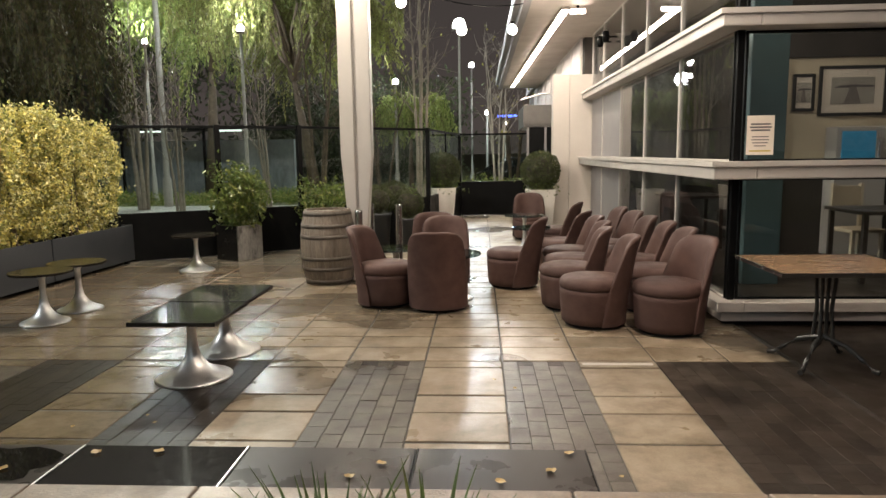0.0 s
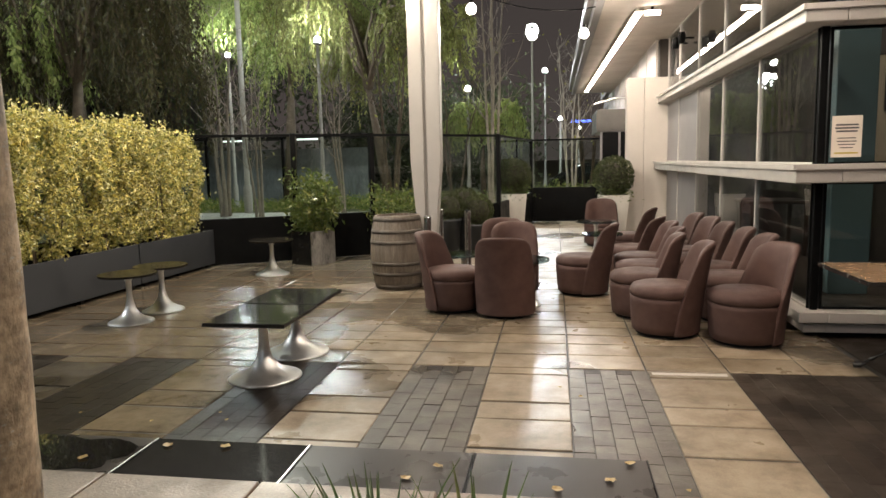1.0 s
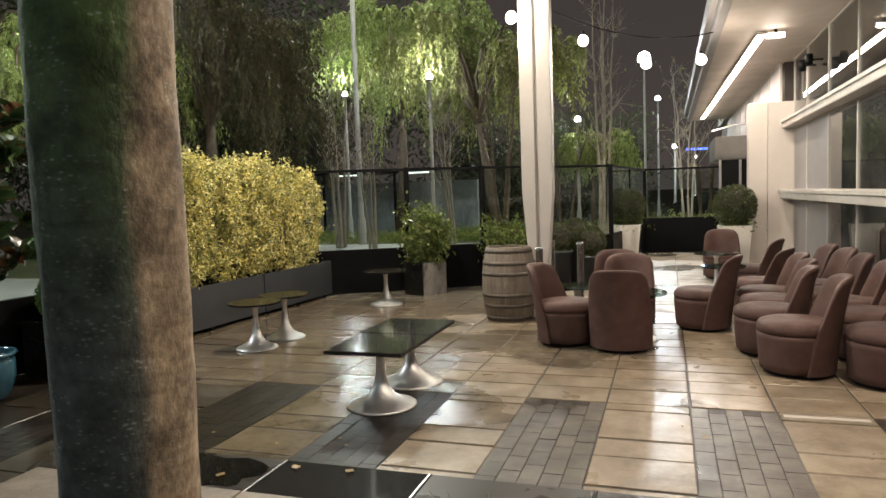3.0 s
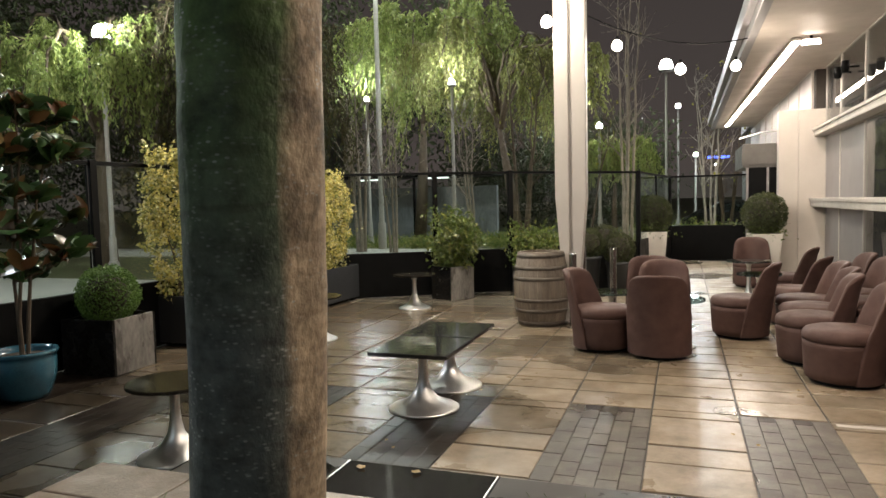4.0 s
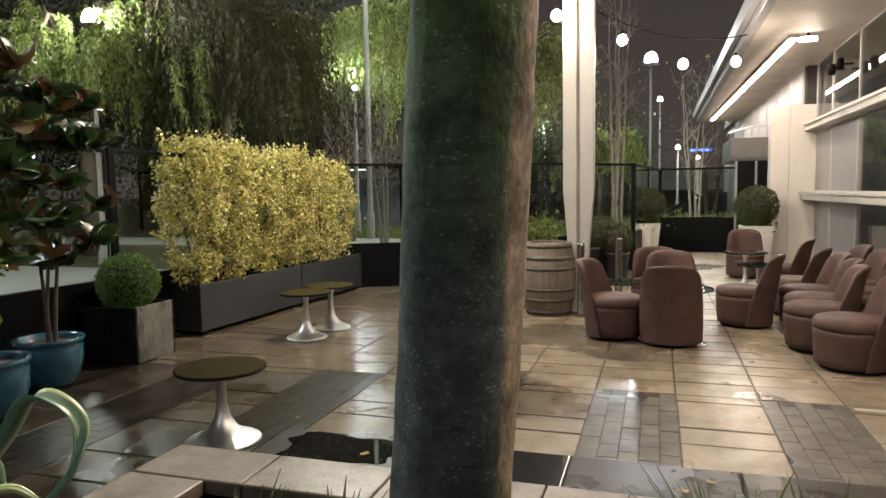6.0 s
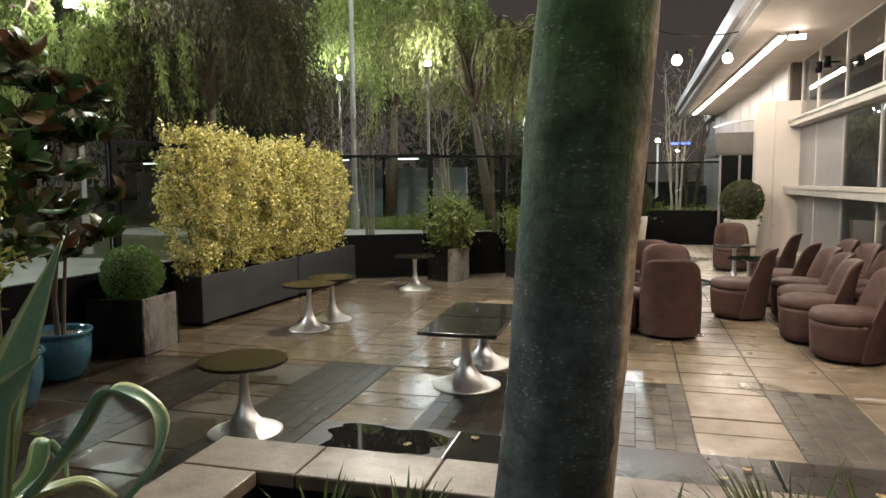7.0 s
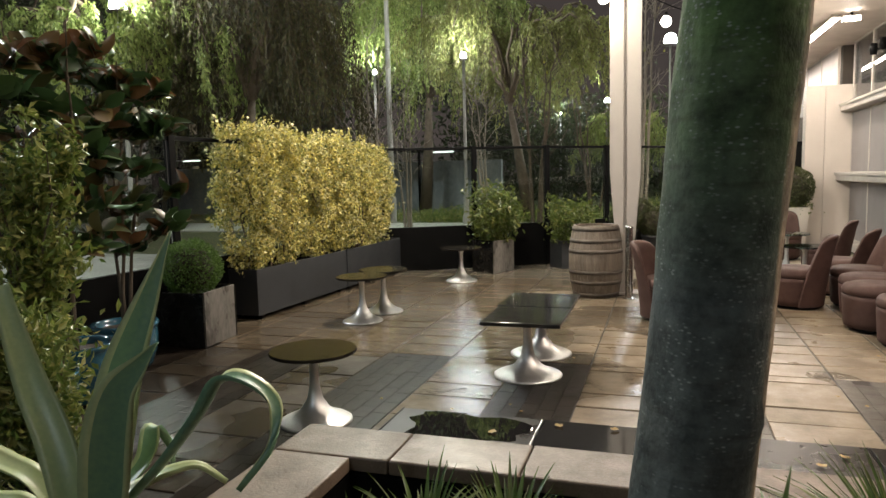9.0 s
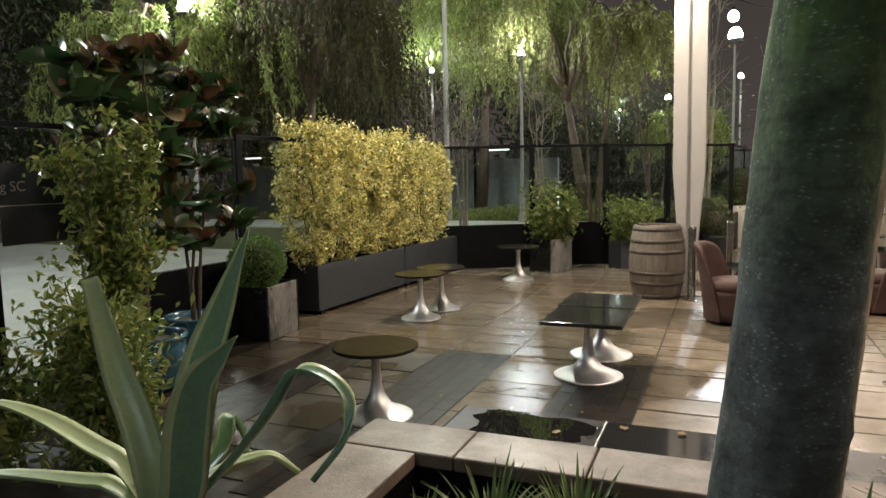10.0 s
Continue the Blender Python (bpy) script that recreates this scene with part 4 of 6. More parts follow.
# ---------------------------------------------------------------- tub chairs
def tub_chair_master():
    c = thing("tub_chair", (0, 0, -30), 0, "mauve brown fabric tub chair with a curved back", "chair", "tub chairs on the terrace")
    part("plinth", lathe([(0, 0.012), (0.25, 0.012), (0.25, 0.036), (0, 0.036)], 28), M_BLACK, c)
    for k in range(4):
        a = math.pi / 4 + k * math.pi / 2
        part("glide", lathe([(0, 0), (0.022, 0), (0.022, 0.012), (0, 0.012)], 10, at=(0.18 * math.cos(a), 0.18 * math.sin(a), 0)), M_CHROME, c)
    part("seat_base", lathe([(0, 0.034), (0.255, 0.034), (0.274, 0.044), (0.282, 0.10), (0.296, 0.30), (0.297, 0.338), (0.288, 0.345), (0, 0.345)], 40, at=(0, -0.005, 0)), M_FABRIC, c, smooth=True)
    part("seat", lathe([(0, 0.346), (0.289, 0.347), (0.298, 0.353), (0.300, 0.385), (0.294, 0.412), (0.276, 0.434), (0.24, 0.446), (0.15, 0.452), (0, 0.455)], 40, at=(0, -0.005, 0)), M_FABRIC, c, smooth=True)
    bm = bmesh.new()
    NU, NV = 33, 12
    rings = []
    for i in range(NU):
        u = -1 + 2 * i / (NU - 1)
        ztop = 0.815 - 0.040 * abs(u) ** 3 - 0.045 * abs(u) ** 10
        th = 0.070 * max(0.12, (1 - abs(u) ** 7)) ** 0.5
        loop = []

        def at(z, off):
            t = max(0.0, min(1.0, (z - 0.035) / 0.775))
            ang = math.radians(82 - 10 * min(1.0, t / 0.5) - 22 * max(0.0, (t - 0.45) / 0.55) ** 1.1) * u
            r = 0.288 + 0.026 * t + 0.020 * max(0.0, (t - 0.86) / 0.14) ** 2 + off
            back = -0.002 + 0.085 * t ** 1.5
            return (r * math.sin(ang), back + (r * math.cos(ang)) * 0.97, z)
        for j in range(NV):
            z = 0.036 + (ztop - 0.035 - 0.036) * j / (NV - 1)
            loop.append(at(z, 0.012 ))
        for k in range(1, 6):
            a = math.pi * k / 6
            loop.append(at(ztop - 0.035 + 0.035 * math.sin(a), 0.012 - th / 2 + th / 2 * math.cos(a)))
        for j in range(NV):
            z = ztop - 0.035 - (ztop - 0.035 - 0.30) * j / (NV - 1)
            loop.append(at(z, 0.012 - th))
        rings.append([bm.verts.new(p) for p in loop])
    n = len(rings[0])
    for a, b in zip(rings, rings[1:]):
        for j in range(n - 1):
            bm.faces.new((a[j], a[j + 1], b[j + 1], b[j]))
    bm.faces.new(rings[0]), bm.faces.new(rings[-1][::-1])
    bmesh.ops.recalc_face_normals(bm, faces=bm.faces[:])
    part("backrest", bm, M_FABRIC, c, smooth=True)
    return c


master = tub_chair_master()
# centre x, y and the direction of the seat's front, in degrees from +x
CHAIRS = [
    (1.96, 6.06, 200), (1.36, 6.32, 178), (1.24, 7.00, 174), (1.34, 7.60, 178), (1.38, 8.22, 182),
    (2.02, 6.86, 180), (2.00, 7.50, 176), (1.96, 8.14, 180), (1.96, 8.80, 186), (1.90, 9.42, 184),
    (0.72, 8.12, 168), (1.36, 9.0, 160), (1.47, 10.5, 165), (1.22, 12.55, 268),
    (-0.08, 6.98, 88), (-0.64, 7.16, -18), (-0.08, 8.02, 268), (-0.22, 8.55, 274),
]
for k, (x, y, a) in enumerate(CHAIRS):
    if k == 0:
        master.matrix_basis = pose(x, y, 0, 0, 0, a + 90)
    else:
        copy_thing(master, pose(x, y, 0, 0, 0, a + 90))

# ---------------------------------------------------------------- barrel
br = thing("wooden_barrel", (-1.52, 8.44, 0), 12, "weathered oak barrel with metal hoops standing on its end", "barrel")
H_B, R_E, R_M = 0.90, 0.275, 0.335


def barrel_r(z):
    t = (z / H_B) * 2 - 1
    return R_E + (R_M - R_E) * (1 - t * t)


ns = 22
for i in range(ns):
    a0, a1 = 2 * math.pi * i / ns + 0.0025, 2 * math.pi * (i + 1) / ns - 0.0025
    bm = bmesh.new()
    rows = []
    for j in range(11):
        z = 0.002 + (H_B - 0.002) * j / 10
        r = barrel_r(z)
        am = (a0 + a1) / 2
        rows.append([bm.verts.new((q * math.cos(a), q * math.sin(a), z)) for a, q in ((a0, r), (am, r * 1.004), (a1, r), (a1, r - 0.024), (a0, r - 0.024))])
    for r_, s_ in zip(rows, rows[1:]):
        for k in range(5):
            bm.faces.new((r_[k], r_[(k + 1) % 5], s_[(k + 1) % 5], s_[k]))
    bm.faces.new(rows[0][::-1]), bm.faces.new(rows[-1])
    part("stave", bm, M_OAK, br)
for z0, z1 in ((0.015, 0.065), (0.17, 0.215), (0.30, 0.345), (0.56, 0.605), (0.69, 0.735), (0.835, 0.885)):
    part("hoop", lathe([(barrel_r(z0) + 0.001, z0), (barrel_r(z0) + 0.006, z0 + 0.001), (barrel_r(z1) + 0.006, z1 - 0.001), (barrel_r(z1) + 0.001, z1)], 48), M_HOOP, br, smooth=True)
part("head", lathe([(0, H_B - 0.03), (R_E - 0.02, H_B - 0.03), (R_E - 0.02, H_B - 0.05), (0, H_B - 0.05)], 32), M_OAK, br)

# ---------------------------------------------------------------- bistro table by the corner
bt = thing("bistro_table", (2.76, 5.14, 0), 0, "wooden topped table with metal edge on cast iron base", "table")
part("tabletop", B(-0.43, 0.53, -0.41, 0.41, 0.722, 0.738, 0.003), M_TABLEWOOD, bt)
edge_bm = bmesh.new()
for a in ((-0.442, 0.542, -0.422, -0.411), (-0.442, 0.542, 0.411, 0.422), (-0.442, -0.431, -0.411, 0.411), (0.531, 0.542, -0.411, 0.411)):
    box(edge_bm, *a, 0.712, 0.741, 0.002)
part("edge_band", edge_bm, M_CHROME, bt)
part("support_plate", B(-0.16, 0.26, -0.16, 0.16, 0.70, 0.7215, 0.004), M_IRON, bt)
for dx in (-0.05, 0.05):
    for dy in (-0.05, 0.05):
        part("stem", pipe([(0.05 + dx, dy, 0.16), (0.05 + dx * 0.7, dy * 0.7, 0.42), (0.05 + dx, dy, 0.70)], 0.014, 8), M_IRON, bt)
for k in range(4):
    a = math.pi / 4 + k * math.pi / 2
    c, s = math.cos(a), math.sin(a)
    part("foot", pipe([(0.05 + 0.03 * c, 0.03 * s, 0.20), (0.05 + 0.16 * c, 0.16 * s, 0.16), (0.05 + 0.27 * c, 0.27 * s, 0.08), (0.05 + 0.34 * c, 0.34 * s, 0.022), (0.05 + 0.38 * c, 0.38 * s, 0.018)], [0.02, 0.02, 0.018, 0.018, 0.02], 8), M_IRON, bt)

# lettering on the dark glass by the entrance
tx = bpy.data.curves.new("sign_letters", "FONT")
tx.body, tx.size, tx.extrude = "g SC", 0.108, 0.001
tx.materials.append(M_WHITE)
so_ = thing("glass_sign", (-5.615, 3.38, 1.46), 0, "white letters and a thin line on dark entrance glass", "sign")
lt = new("letters", tx)
lt.parent = so_
lt.matrix_basis = pose(0.012, -0.39, 0.05, 90, 0, 90)
part("line", B(0.010, 0.012, -0.40, 0.40, -0.06, -0.053), M_WHITE, so_)
part("dark_band", B(0.004, 0.0085, -0.40, 0.42, -0.35, 0.25), M_PLANTER, so_)

# ---------------------------------------------------------------- hedge planters
def hedge_planter(x, y, L, turn, seed, first, last):
    p = thing("hedge_trough", (x, y, 0), turn, "long charcoal metal planter trough on small feet", "planter", "hedge troughs")
    w, h = 0.44, 0.57
    for a in ((-w, 0.0, 0, 0.02), (-w, 0.0, L - 0.02, L), (-w, -w + 0.02, 0.02, L - 0.02), (-0.02, 0.0, 0.02, L - 0.02)):
        part("side_panel", B(*a, 0.05, h, 0.003), M_PLANTER, p)
    part("floor_plate", B(-w + 0.02, -0.02, 0.02, L - 0.02, 0.05, 0.08), M_PLANTER, p)
    part("soil", B(-w + 0.021, -0.021, 0.021, L - 0.021, 0.08, h - 0.06), M_SOIL, p)
    for a in (-w + 0.06, -0.06):
        for b in (0.12, L / 2, L - 0.12):
            part("foot", B(a - 0.03, a + 0.03, b - 0.03, b + 0.03, 0, 0.05, 0.004), M_BLACK, p)
    hd = thing("hedge", (x, y, h - 0.06), turn, "dense golden variegated hedge growing from the trough", "hedge", "hedges in troughs")
    g = rng(seed)
    stems = bmesh.new()
    for k in range(14):
        sx, sy = g.uniform(-0.36, -0.08), g.uniform(0.1, L - 0.1)
        pts = [(sx, sy, 0)]
        for q in range(1, 5):
            pts.append((sx + g.normal() * 0.05 * q / 2, sy + g.normal() * 0.06 * q / 2, 0.28 * q))
        pipe(pts, [0.012, 0.010, 0.008, 0.006, 0.004], 5, stems)
    part("stem", stems, M_BARK2, hd)
    # one bush beside the other: clumps on each bush's flaring shell, leaves gathered about them
    c, out = [], []
    bushes = 4 if L > 2 else 3
    for q in range(bushes):
        by = first + (last - first) * q / (bushes - 1)
        bh, ry, rx = (1.58 if L > 2 else 1.52) - 0.03 * q + g.normal() * 0.04, g.uniform(0.33, 0.38), g.uniform(0.27, 0.31)
        m = 330
        a = g.uniform(0, 2 * math.pi, m)
        u = g.uniform(0.0, 1.0, m) ** 0.85
        k = (0.58 + 0.42 * np.sin(np.clip(u / 0.62, 0, 1) * math.pi / 2)) * np.where(u > 0.84, np.sqrt(np.clip(1 - ((u - 0.84) / 0.17) ** 2, 0, 1)), 1.0)
        k = k * np.where(g.uniform(size=m) < 0.22, g.uniform(0.3, 0.9, m), g.uniform(0.9, 1.06, m))
        lump = 1 + 0.10 * np.sin(a * 3 + q * 2 + seed) * np.sin(u * 9 + q)
        cc = np.stack([-0.235 + rx * k * lump * np.cos(a), by + ry * k * lump * np.sin(a), 0.06 + bh * u], 1)
        oo = np.stack([np.cos(a), np.sin(a) * 0.8, np.where(u > 0.8, 1.2, 0.25)], 1)
        per = 25
        pick = np.repeat(np.arange(m), per)
        c.append(cc[pick] + g.normal(size=(m * per, 3)) * np.array([0.030, 0.032, 0.042]))
        out.append(unit(oo[pick] + g.normal(size=(m * per, 3)) * 0.45))
        # sprigs standing out of the top and the sides
        for w in range(46):
            top = g.uniform() < 0.7
            an = g.uniform(0, 2 * math.pi)
            b = np.array([-0.235 + rx * 0.7 * math.cos(an), by + ry * 0.8 * math.sin(an), bh * 0.98]) if top else np.array([-0.235 + rx * math.cos(an), by + ry * math.sin(an), bh * g.uniform(0.3, 0.9)])
            d = np.array([g.normal() * 0.3, g.normal() * 0.3, 1.0]) if top else np.array([math.cos(an), math.sin(an), 0.7])
            line = b + d * np.linspace(0, g.uniform(0.07, 0.24), 10)[:, None] + g.normal(size=(10, 3)) * 0.012
            c.append(line)
            out.append(unit(g.normal(size=line.shape) + np.array([0.4, -0.4, 0.6])))
    c, out = np.concatenate(c), np.concatenate(out)
    keep = c[:, 2] > -0.02
    c, out = c[keep], out[keep]
    lv = leaf_cloud("leaves", g, c, out, 0.047, M_HEDGE, hd, 0.60, 0.5)
    tagged(lv, "", kind="stuff")


hedge_planter(-4.985, 6.16, 2.06, -2.6, 5, 0.20, 2.0)
hedge_planter(-4.888, 8.24, 1.80, -2.6, 9, 0.15, 1.30)


def ball_leaves(g, r, n, cz, lump=0.06):
    d = unit(g.normal(size=(n, 3)))
    rr = r * (1 + lump * np.sin(d[:, 0] * 5 + 1) * np.sin(d[:, 1] * 6) + g.normal(size=n) * 0.035) * np.where(g.uniform(size=n) < 0.25, g.uniform(0.6, 0.95, n), 1)
    return d * rr[:, None] + np.array([0, 0, cz]), d


def box_ball(x, y, z, r, n, seed, label, size=0.022, mat=None):
    b = thing("topiary_ball", (x, y, z), 0, label, "topiary", "clipped topiary balls")
    g = rng(seed)
    c, d = ball_leaves(g, r, n, r * 0.92)
    part("core", lathe([(0, 0.0), (r * 0.55, r * 0.35), (r * 0.78, r * 0.92), (r * 0.55, r * 1.5), (0, r * 1.68)], 16), M_SOIL, b, smooth=True)
    leaf_cloud("leaves", g, c, d, size, mat or M_BOX, b, 0.6, 0.55)
    part("stem", pipe([(0, 0, -0.06), (0, 0, r * 0.5)], 0.02, 6), M_BARK2, b)
    return b


def square_pot(name, x, y, s, h, turn, material, label, group="", lamplit=(0, 1, 2, 3)):
    p = thing(name, (x, y, 0), turn, label, "planter", group)
    t = 0.03
    # sides left out are in shade, put into a near black colour
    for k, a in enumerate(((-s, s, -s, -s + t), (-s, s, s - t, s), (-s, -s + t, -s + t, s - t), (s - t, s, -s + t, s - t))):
        part("side_panel", B(*a, 0.0, h, 0.004), material if k in lamplit else M_SLATESHADE, p, "" if k in lamplit else "glossy side with shade put into its black colour")
    part("soil", B(-s + t + 0.001, s - t - 0.001, -s + t + 0.001, s - t - 0.001, 0.02, h - 0.04), M_SOIL, p)
    return p


square_pot("square_planter", -5.09, 5.21, 0.29, 0.52, 4, M_SLATE, "square dark slate planter, mottled lamplit side paler, shade painted on the rest", "slate planters", (3,))
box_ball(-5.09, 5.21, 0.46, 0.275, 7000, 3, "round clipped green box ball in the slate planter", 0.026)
square_pot("square_planter", -3.34, 10.42, 0.24, 0.52, 62, M_SLATE, "square dark slate planter, mottled lamplit side paler, shade painted on the rest", "slate planters", (0,))
square_pot("square_planter", -2.22, 11.05, 0.22, 0.46, 35, M_PLANTER, "small square charcoal planter by the fence", "slate planters")


def shrub(name, x, y, z, h, w, n, size, mat, seed, label, stems=7, loose=0.5, aspect=0.42, droop=0.25, floor_gap=0.15):
    s = thing(name, (x, y, z), 0, label, "shrub")
    g = rng(seed)
    bm = bmesh.new()
    cl = []
    for k in range(stems):
        a = g.uniform(0, 6.28)
        tip = np.array([math.cos(a) * w * g.uniform(0.2, 0.9), math.sin(a) * w * g.uniform(0.2, 0.9), h * g.uniform(0.6, 1.0)])
        pts = [np.array([0.03 * math.cos(a), 0.03 * math.sin(a), -0.02])]
        for q in np.linspace(0.2, 1, 5):
            pts.append(np.array([tip[0] * q ** 1.3, tip[1] * q ** 1.3, tip[2] * q]) + g.normal(size=3) * 0.02)
        pipe(pts, [0.012, 0.010, 0.009, 0.007, 0.005, 0.003], 5, bm)
        for q in range(14):
            t = g.uniform(floor_gap, 1.0)
            cl.append(np.array([tip[0] * t ** 1.3, tip[1] * t ** 1.3, tip[2] * t]) + g.normal(size=3) * w * loose * 0.35)
    part("stem", bm, M_BARK2, s)
    cl = np.array(cl)
    k = g.integers(0, len(cl), n)
    c = cl[k] + g.normal(size=(n, 3)) * w * 0.16
    c[:, 2] = np.clip(c[:, 2], 0.02, None)
    out = unit(c - np.array([0, 0, h * 0.45]) + g.normal(size=(n, 3)) * 0.15)
    leaf_cloud("leaves", g, c, out, size, mat, s, aspect, 0.5, droop)
    return s


shrub("laurel_shrub", -3.34, 10.42, 0.48, 0.86, 0.56, 3400, 0.095, M_LAUREL, 21, "loose green laurel shrub in the slate planter", 9)
shrub("laurel_shrub", -2.22, 11.05, 0.42, 0.64, 0.56, 2800, 0.09, M_LAUREL, 22, "loose green laurel shrub in the charcoal planter", 9)

# dark round pots with box balls behind the column
for x, y, r, zt, sd in ((-1.32, 11.35, 0.25, 0.60, 31), (-0.86, 11.55, 0.26, 0.50, 32), (-1.12, 11.85, 0.24, 0.66, 33)):
    p = thing("round_pot", (x, y, 0), 0, "dark round plant pot", "plant pot", "dark round pots")
    part("body", lathe([(0, 0.0), (0.16, 0.0), (0.20, zt - 0.04), (0.215, zt - 0.035), (0.215, zt), (0.195, zt), (0.19, zt - 0.05), (0, zt - 0.05)], 28), M_PLANTER, p, smooth=True)
    box_ball(x, y, zt - 0.03, r, 3200, sd, "round clipped green box ball in a dark pot", 0.028, M_TOPIARY)

# white tapered pots with larger topiary near the far end
for x, y, r, sd in ((-0.44, 14.6, 0.36, 41), (1.50, 13.55, 0.36, 42)):
    p = thing("tapered_pot", (x, y, 0), 8, "tall white square tapered plant pot", "plant pot", "white tapered pots")
    part("body", B(-0.25, 0.25, -0.25, 0.25, 0, 0.84, 0.012, 2, 0.72), M_WHITEPOT, p)
    part("soil", B(-0.22, 0.22, -0.22, 0.22, 0.841, 0.85), M_SOIL, p)
    b = box_ball(x, y, 0.86, r, 5200, sd, "large round clipped shrub in a white pot", 0.040, M_TOPIARY)
    g = rng(sd + 7)
    c = np.stack([g.normal(size=500) * 0.17, g.normal(size=500) * 0.17, g.uniform(-0.14, 0.2, 500)], 1)
    leaf_cloud("loose_leaves", g, c, unit(c + np.array([0, 0, 0.1])), 0.05, M_LAUREL, b, 0.5, 0.5, 0.4)

# ---------------------------------------------------------------- blue pots, magnolia, shrubs on the open side
def blue_pot(x, y, r, h):
    p = thing("blue_glazed_pot", (x, y, 0), 0, "round blue glazed plant pot with a thick rim", "plant pot", "blue glazed pots")
    part("body", lathe([(0, 0), (r * 0.66, 0), (r * 0.78, h * 0.12), (r * 0.95, h * 0.5), (r * 0.96, h * 0.82), (r * 0.90, h * 0.88), (r * 0.98, h * 0.91), (r * 1.03, h * 0.96),
                        (r * 1.0, h), (r * 0.90, h), (r * 0.86, h * 0.93), (r * 0.84, h * 0.86), (0, h * 0.86)], 40), M_BLUE, p, smooth=True)
    part("soil", lathe([(0, h * 0.87), (r * 0.83, h * 0.865)], 24), M_SOIL, p)


blue_pot(-5.00, 4.20, 0.265, 0.40)
blue_pot(-4.72, 3.42, 0.275, 0.42)
blue_pot(-4.35, 2.72, 0.275, 0.42)


def magnolia(x, y, z, h, seed, turn=0):
    s = thing("magnolia", (x, y, z), turn, "young magnolia with glossy leaves rusty brown beneath", "tree")
    g = rng(seed)
    bm = bmesh.new()
    cs, ds = [], []
    for k, (ax, ay) in enumerate(((0.03, 0.0), (-0.06, 0.05), (0.05, 0.08))):
        pts = [np.array([ax * 0.5, ay * 0.5, 0.0])]
        for q in range(1, 8):
            pts.append(np.array([ax * q * 0.55, ay * q * 0.5, h * q / 7]) + g.normal(size=3) * 0.012)
        pipe(pts, [0.017 - 0.0017 * q for q in range(8)], 6, bm)
        for q in range(15):
            t = g.uniform(0.30, 1.0)
            i = min(6, int(t * 7))
            b = pts[i]
            a = g.uniform(0, 6.28)
            L = g.uniform(0.15, 0.50) * (1.15 - 0.5 * t)
            e = b + np.array([math.cos(a) * L, math.sin(a) * L, L * g.uniform(0.2, 0.9)])
            pipe([b, (b + e) / 2 + np.array([0, 0, -0.01]), e], [0.006, 0.005, 0.003], 4, bm)
            for w in range(8):
                f = g.uniform(0.45, 1.05)
                an = g.uniform(0, 6.28)
                d = unit(np.array([[math.cos(an), math.sin(an), g.uniform(-0.3, 1.3)]]) + (e - b)[None] * 0.8)[0]
                cs.append(b + (e - b) * f + d * 0.07)
                ds.append(d)
    part("stem", bm, M_BARK2, s)
    cs, ds = np.array(cs), np.array(ds)
    nrm = unit(np.array([0.1, -0.3, 0.5]) + g.normal(size=ds.shape) * 0.7)
    L = g.uniform(0.18, 0.31, len(cs))
    v, f = broad_leaves(cs, ds, nrm, L, L * 0.46)
    raw("leaves", v, f, M_MAGNOLIA, s, smooth=True)


magnolia(-5.00, 4.20, 0.35, 2.2, 51)
magnolia(-4.72, 3.42, 0.37, 2.3, 52, 70)
shrub("variegated_shrub", -4.30, 2.76, 0.37, 1.55, 0.32, 7600, 0.066, M_VARIEG, 61, "tall yellow and green variegated shrub in a blue pot", 12, 0.45, 0.42, -0.15)
shrub("variegated_shrub", -3.80, 2.30, 0.0, 1.10, 0.42, 6400, 0.062, M_VARIEG, 62, "low bushy variegated shrub at the planter", 12, 0.5, 0.42, -0.15)
shrub("variegated_shrub", -4.4, 1.95, 0.0, 0.75, 0.5, 3600, 0.070, M_VARIEG, 63, "low bushy variegated shrub at the planter", 12, 0.5, 0.42, -0.15)

# ---------------------------------------------------------------- raised bed with sandstone coping
CZ = 0.46
bed_in = (-1.82, 3.0, -1.6, 1.93)        # x0, x1, y0, y1 of the soil
wb = bmesh.new()
box(wb, -2.16, 3.3, 2.04, 2.26, -0.012, CZ - 0.062)
box(wb, -2.16, -1.90, -1.8, 2.04, -0.012, CZ - 0.062)
bed = setting("wall_raised_bed", wb, M_JOINT, "low wall of the raised planting bed under its coping", "wall")
lb = bmesh.new()
box(lb, -1.90, 3.3, 1.995, 2.038, 0.2, CZ - 0.066)
box(lb, -1.898, -1.862, -1.8, 1.995, 0.2, CZ - 0.066)
setting("trim_bed_liner", lb, M_BLACK, "black liner inside the raised bed", "trim")
sb = bmesh.new()
bmesh.ops.create_grid(sb, x_segments=60, y_segments=40, size=1.0)
for v in sb.verts:
    v.co = Vector((0.63 + v.co.x * 2.5, 0.1 + v.co.y * 1.91, 0.27 + 0.05 * noise.noise(Vector((v.co.x * 9, v.co.y * 7, 0)))))
setting("ground_bed_soil", sb, M_SOIL, "dark damp soil in the raised bed", "soil", True)
# coping stones
for a, b in ((-2.20, -1.705), (-1.70, -1.185), (-1.18, -0.60), (-0.595, 0.02), (0.025, 0.64), (0.645, 1.26), (1.265, 1.90), (1.905, 2.6), (2.605, 3.3)):
    part("coping_stone", B(a, b, 2.00, 2.30, CZ - 0.06, CZ, 0.008), M_COPING, bed)
for a, b in ((1.28, 1.995), (0.66, 1.275), (0.04, 0.655), (-0.6, 0.035), (-1.2, -0.605)):
    part("coping_stone", B(-2.20, -1.86, a, b, CZ - 0.06, CZ, 0.008), M_COPING, bed)

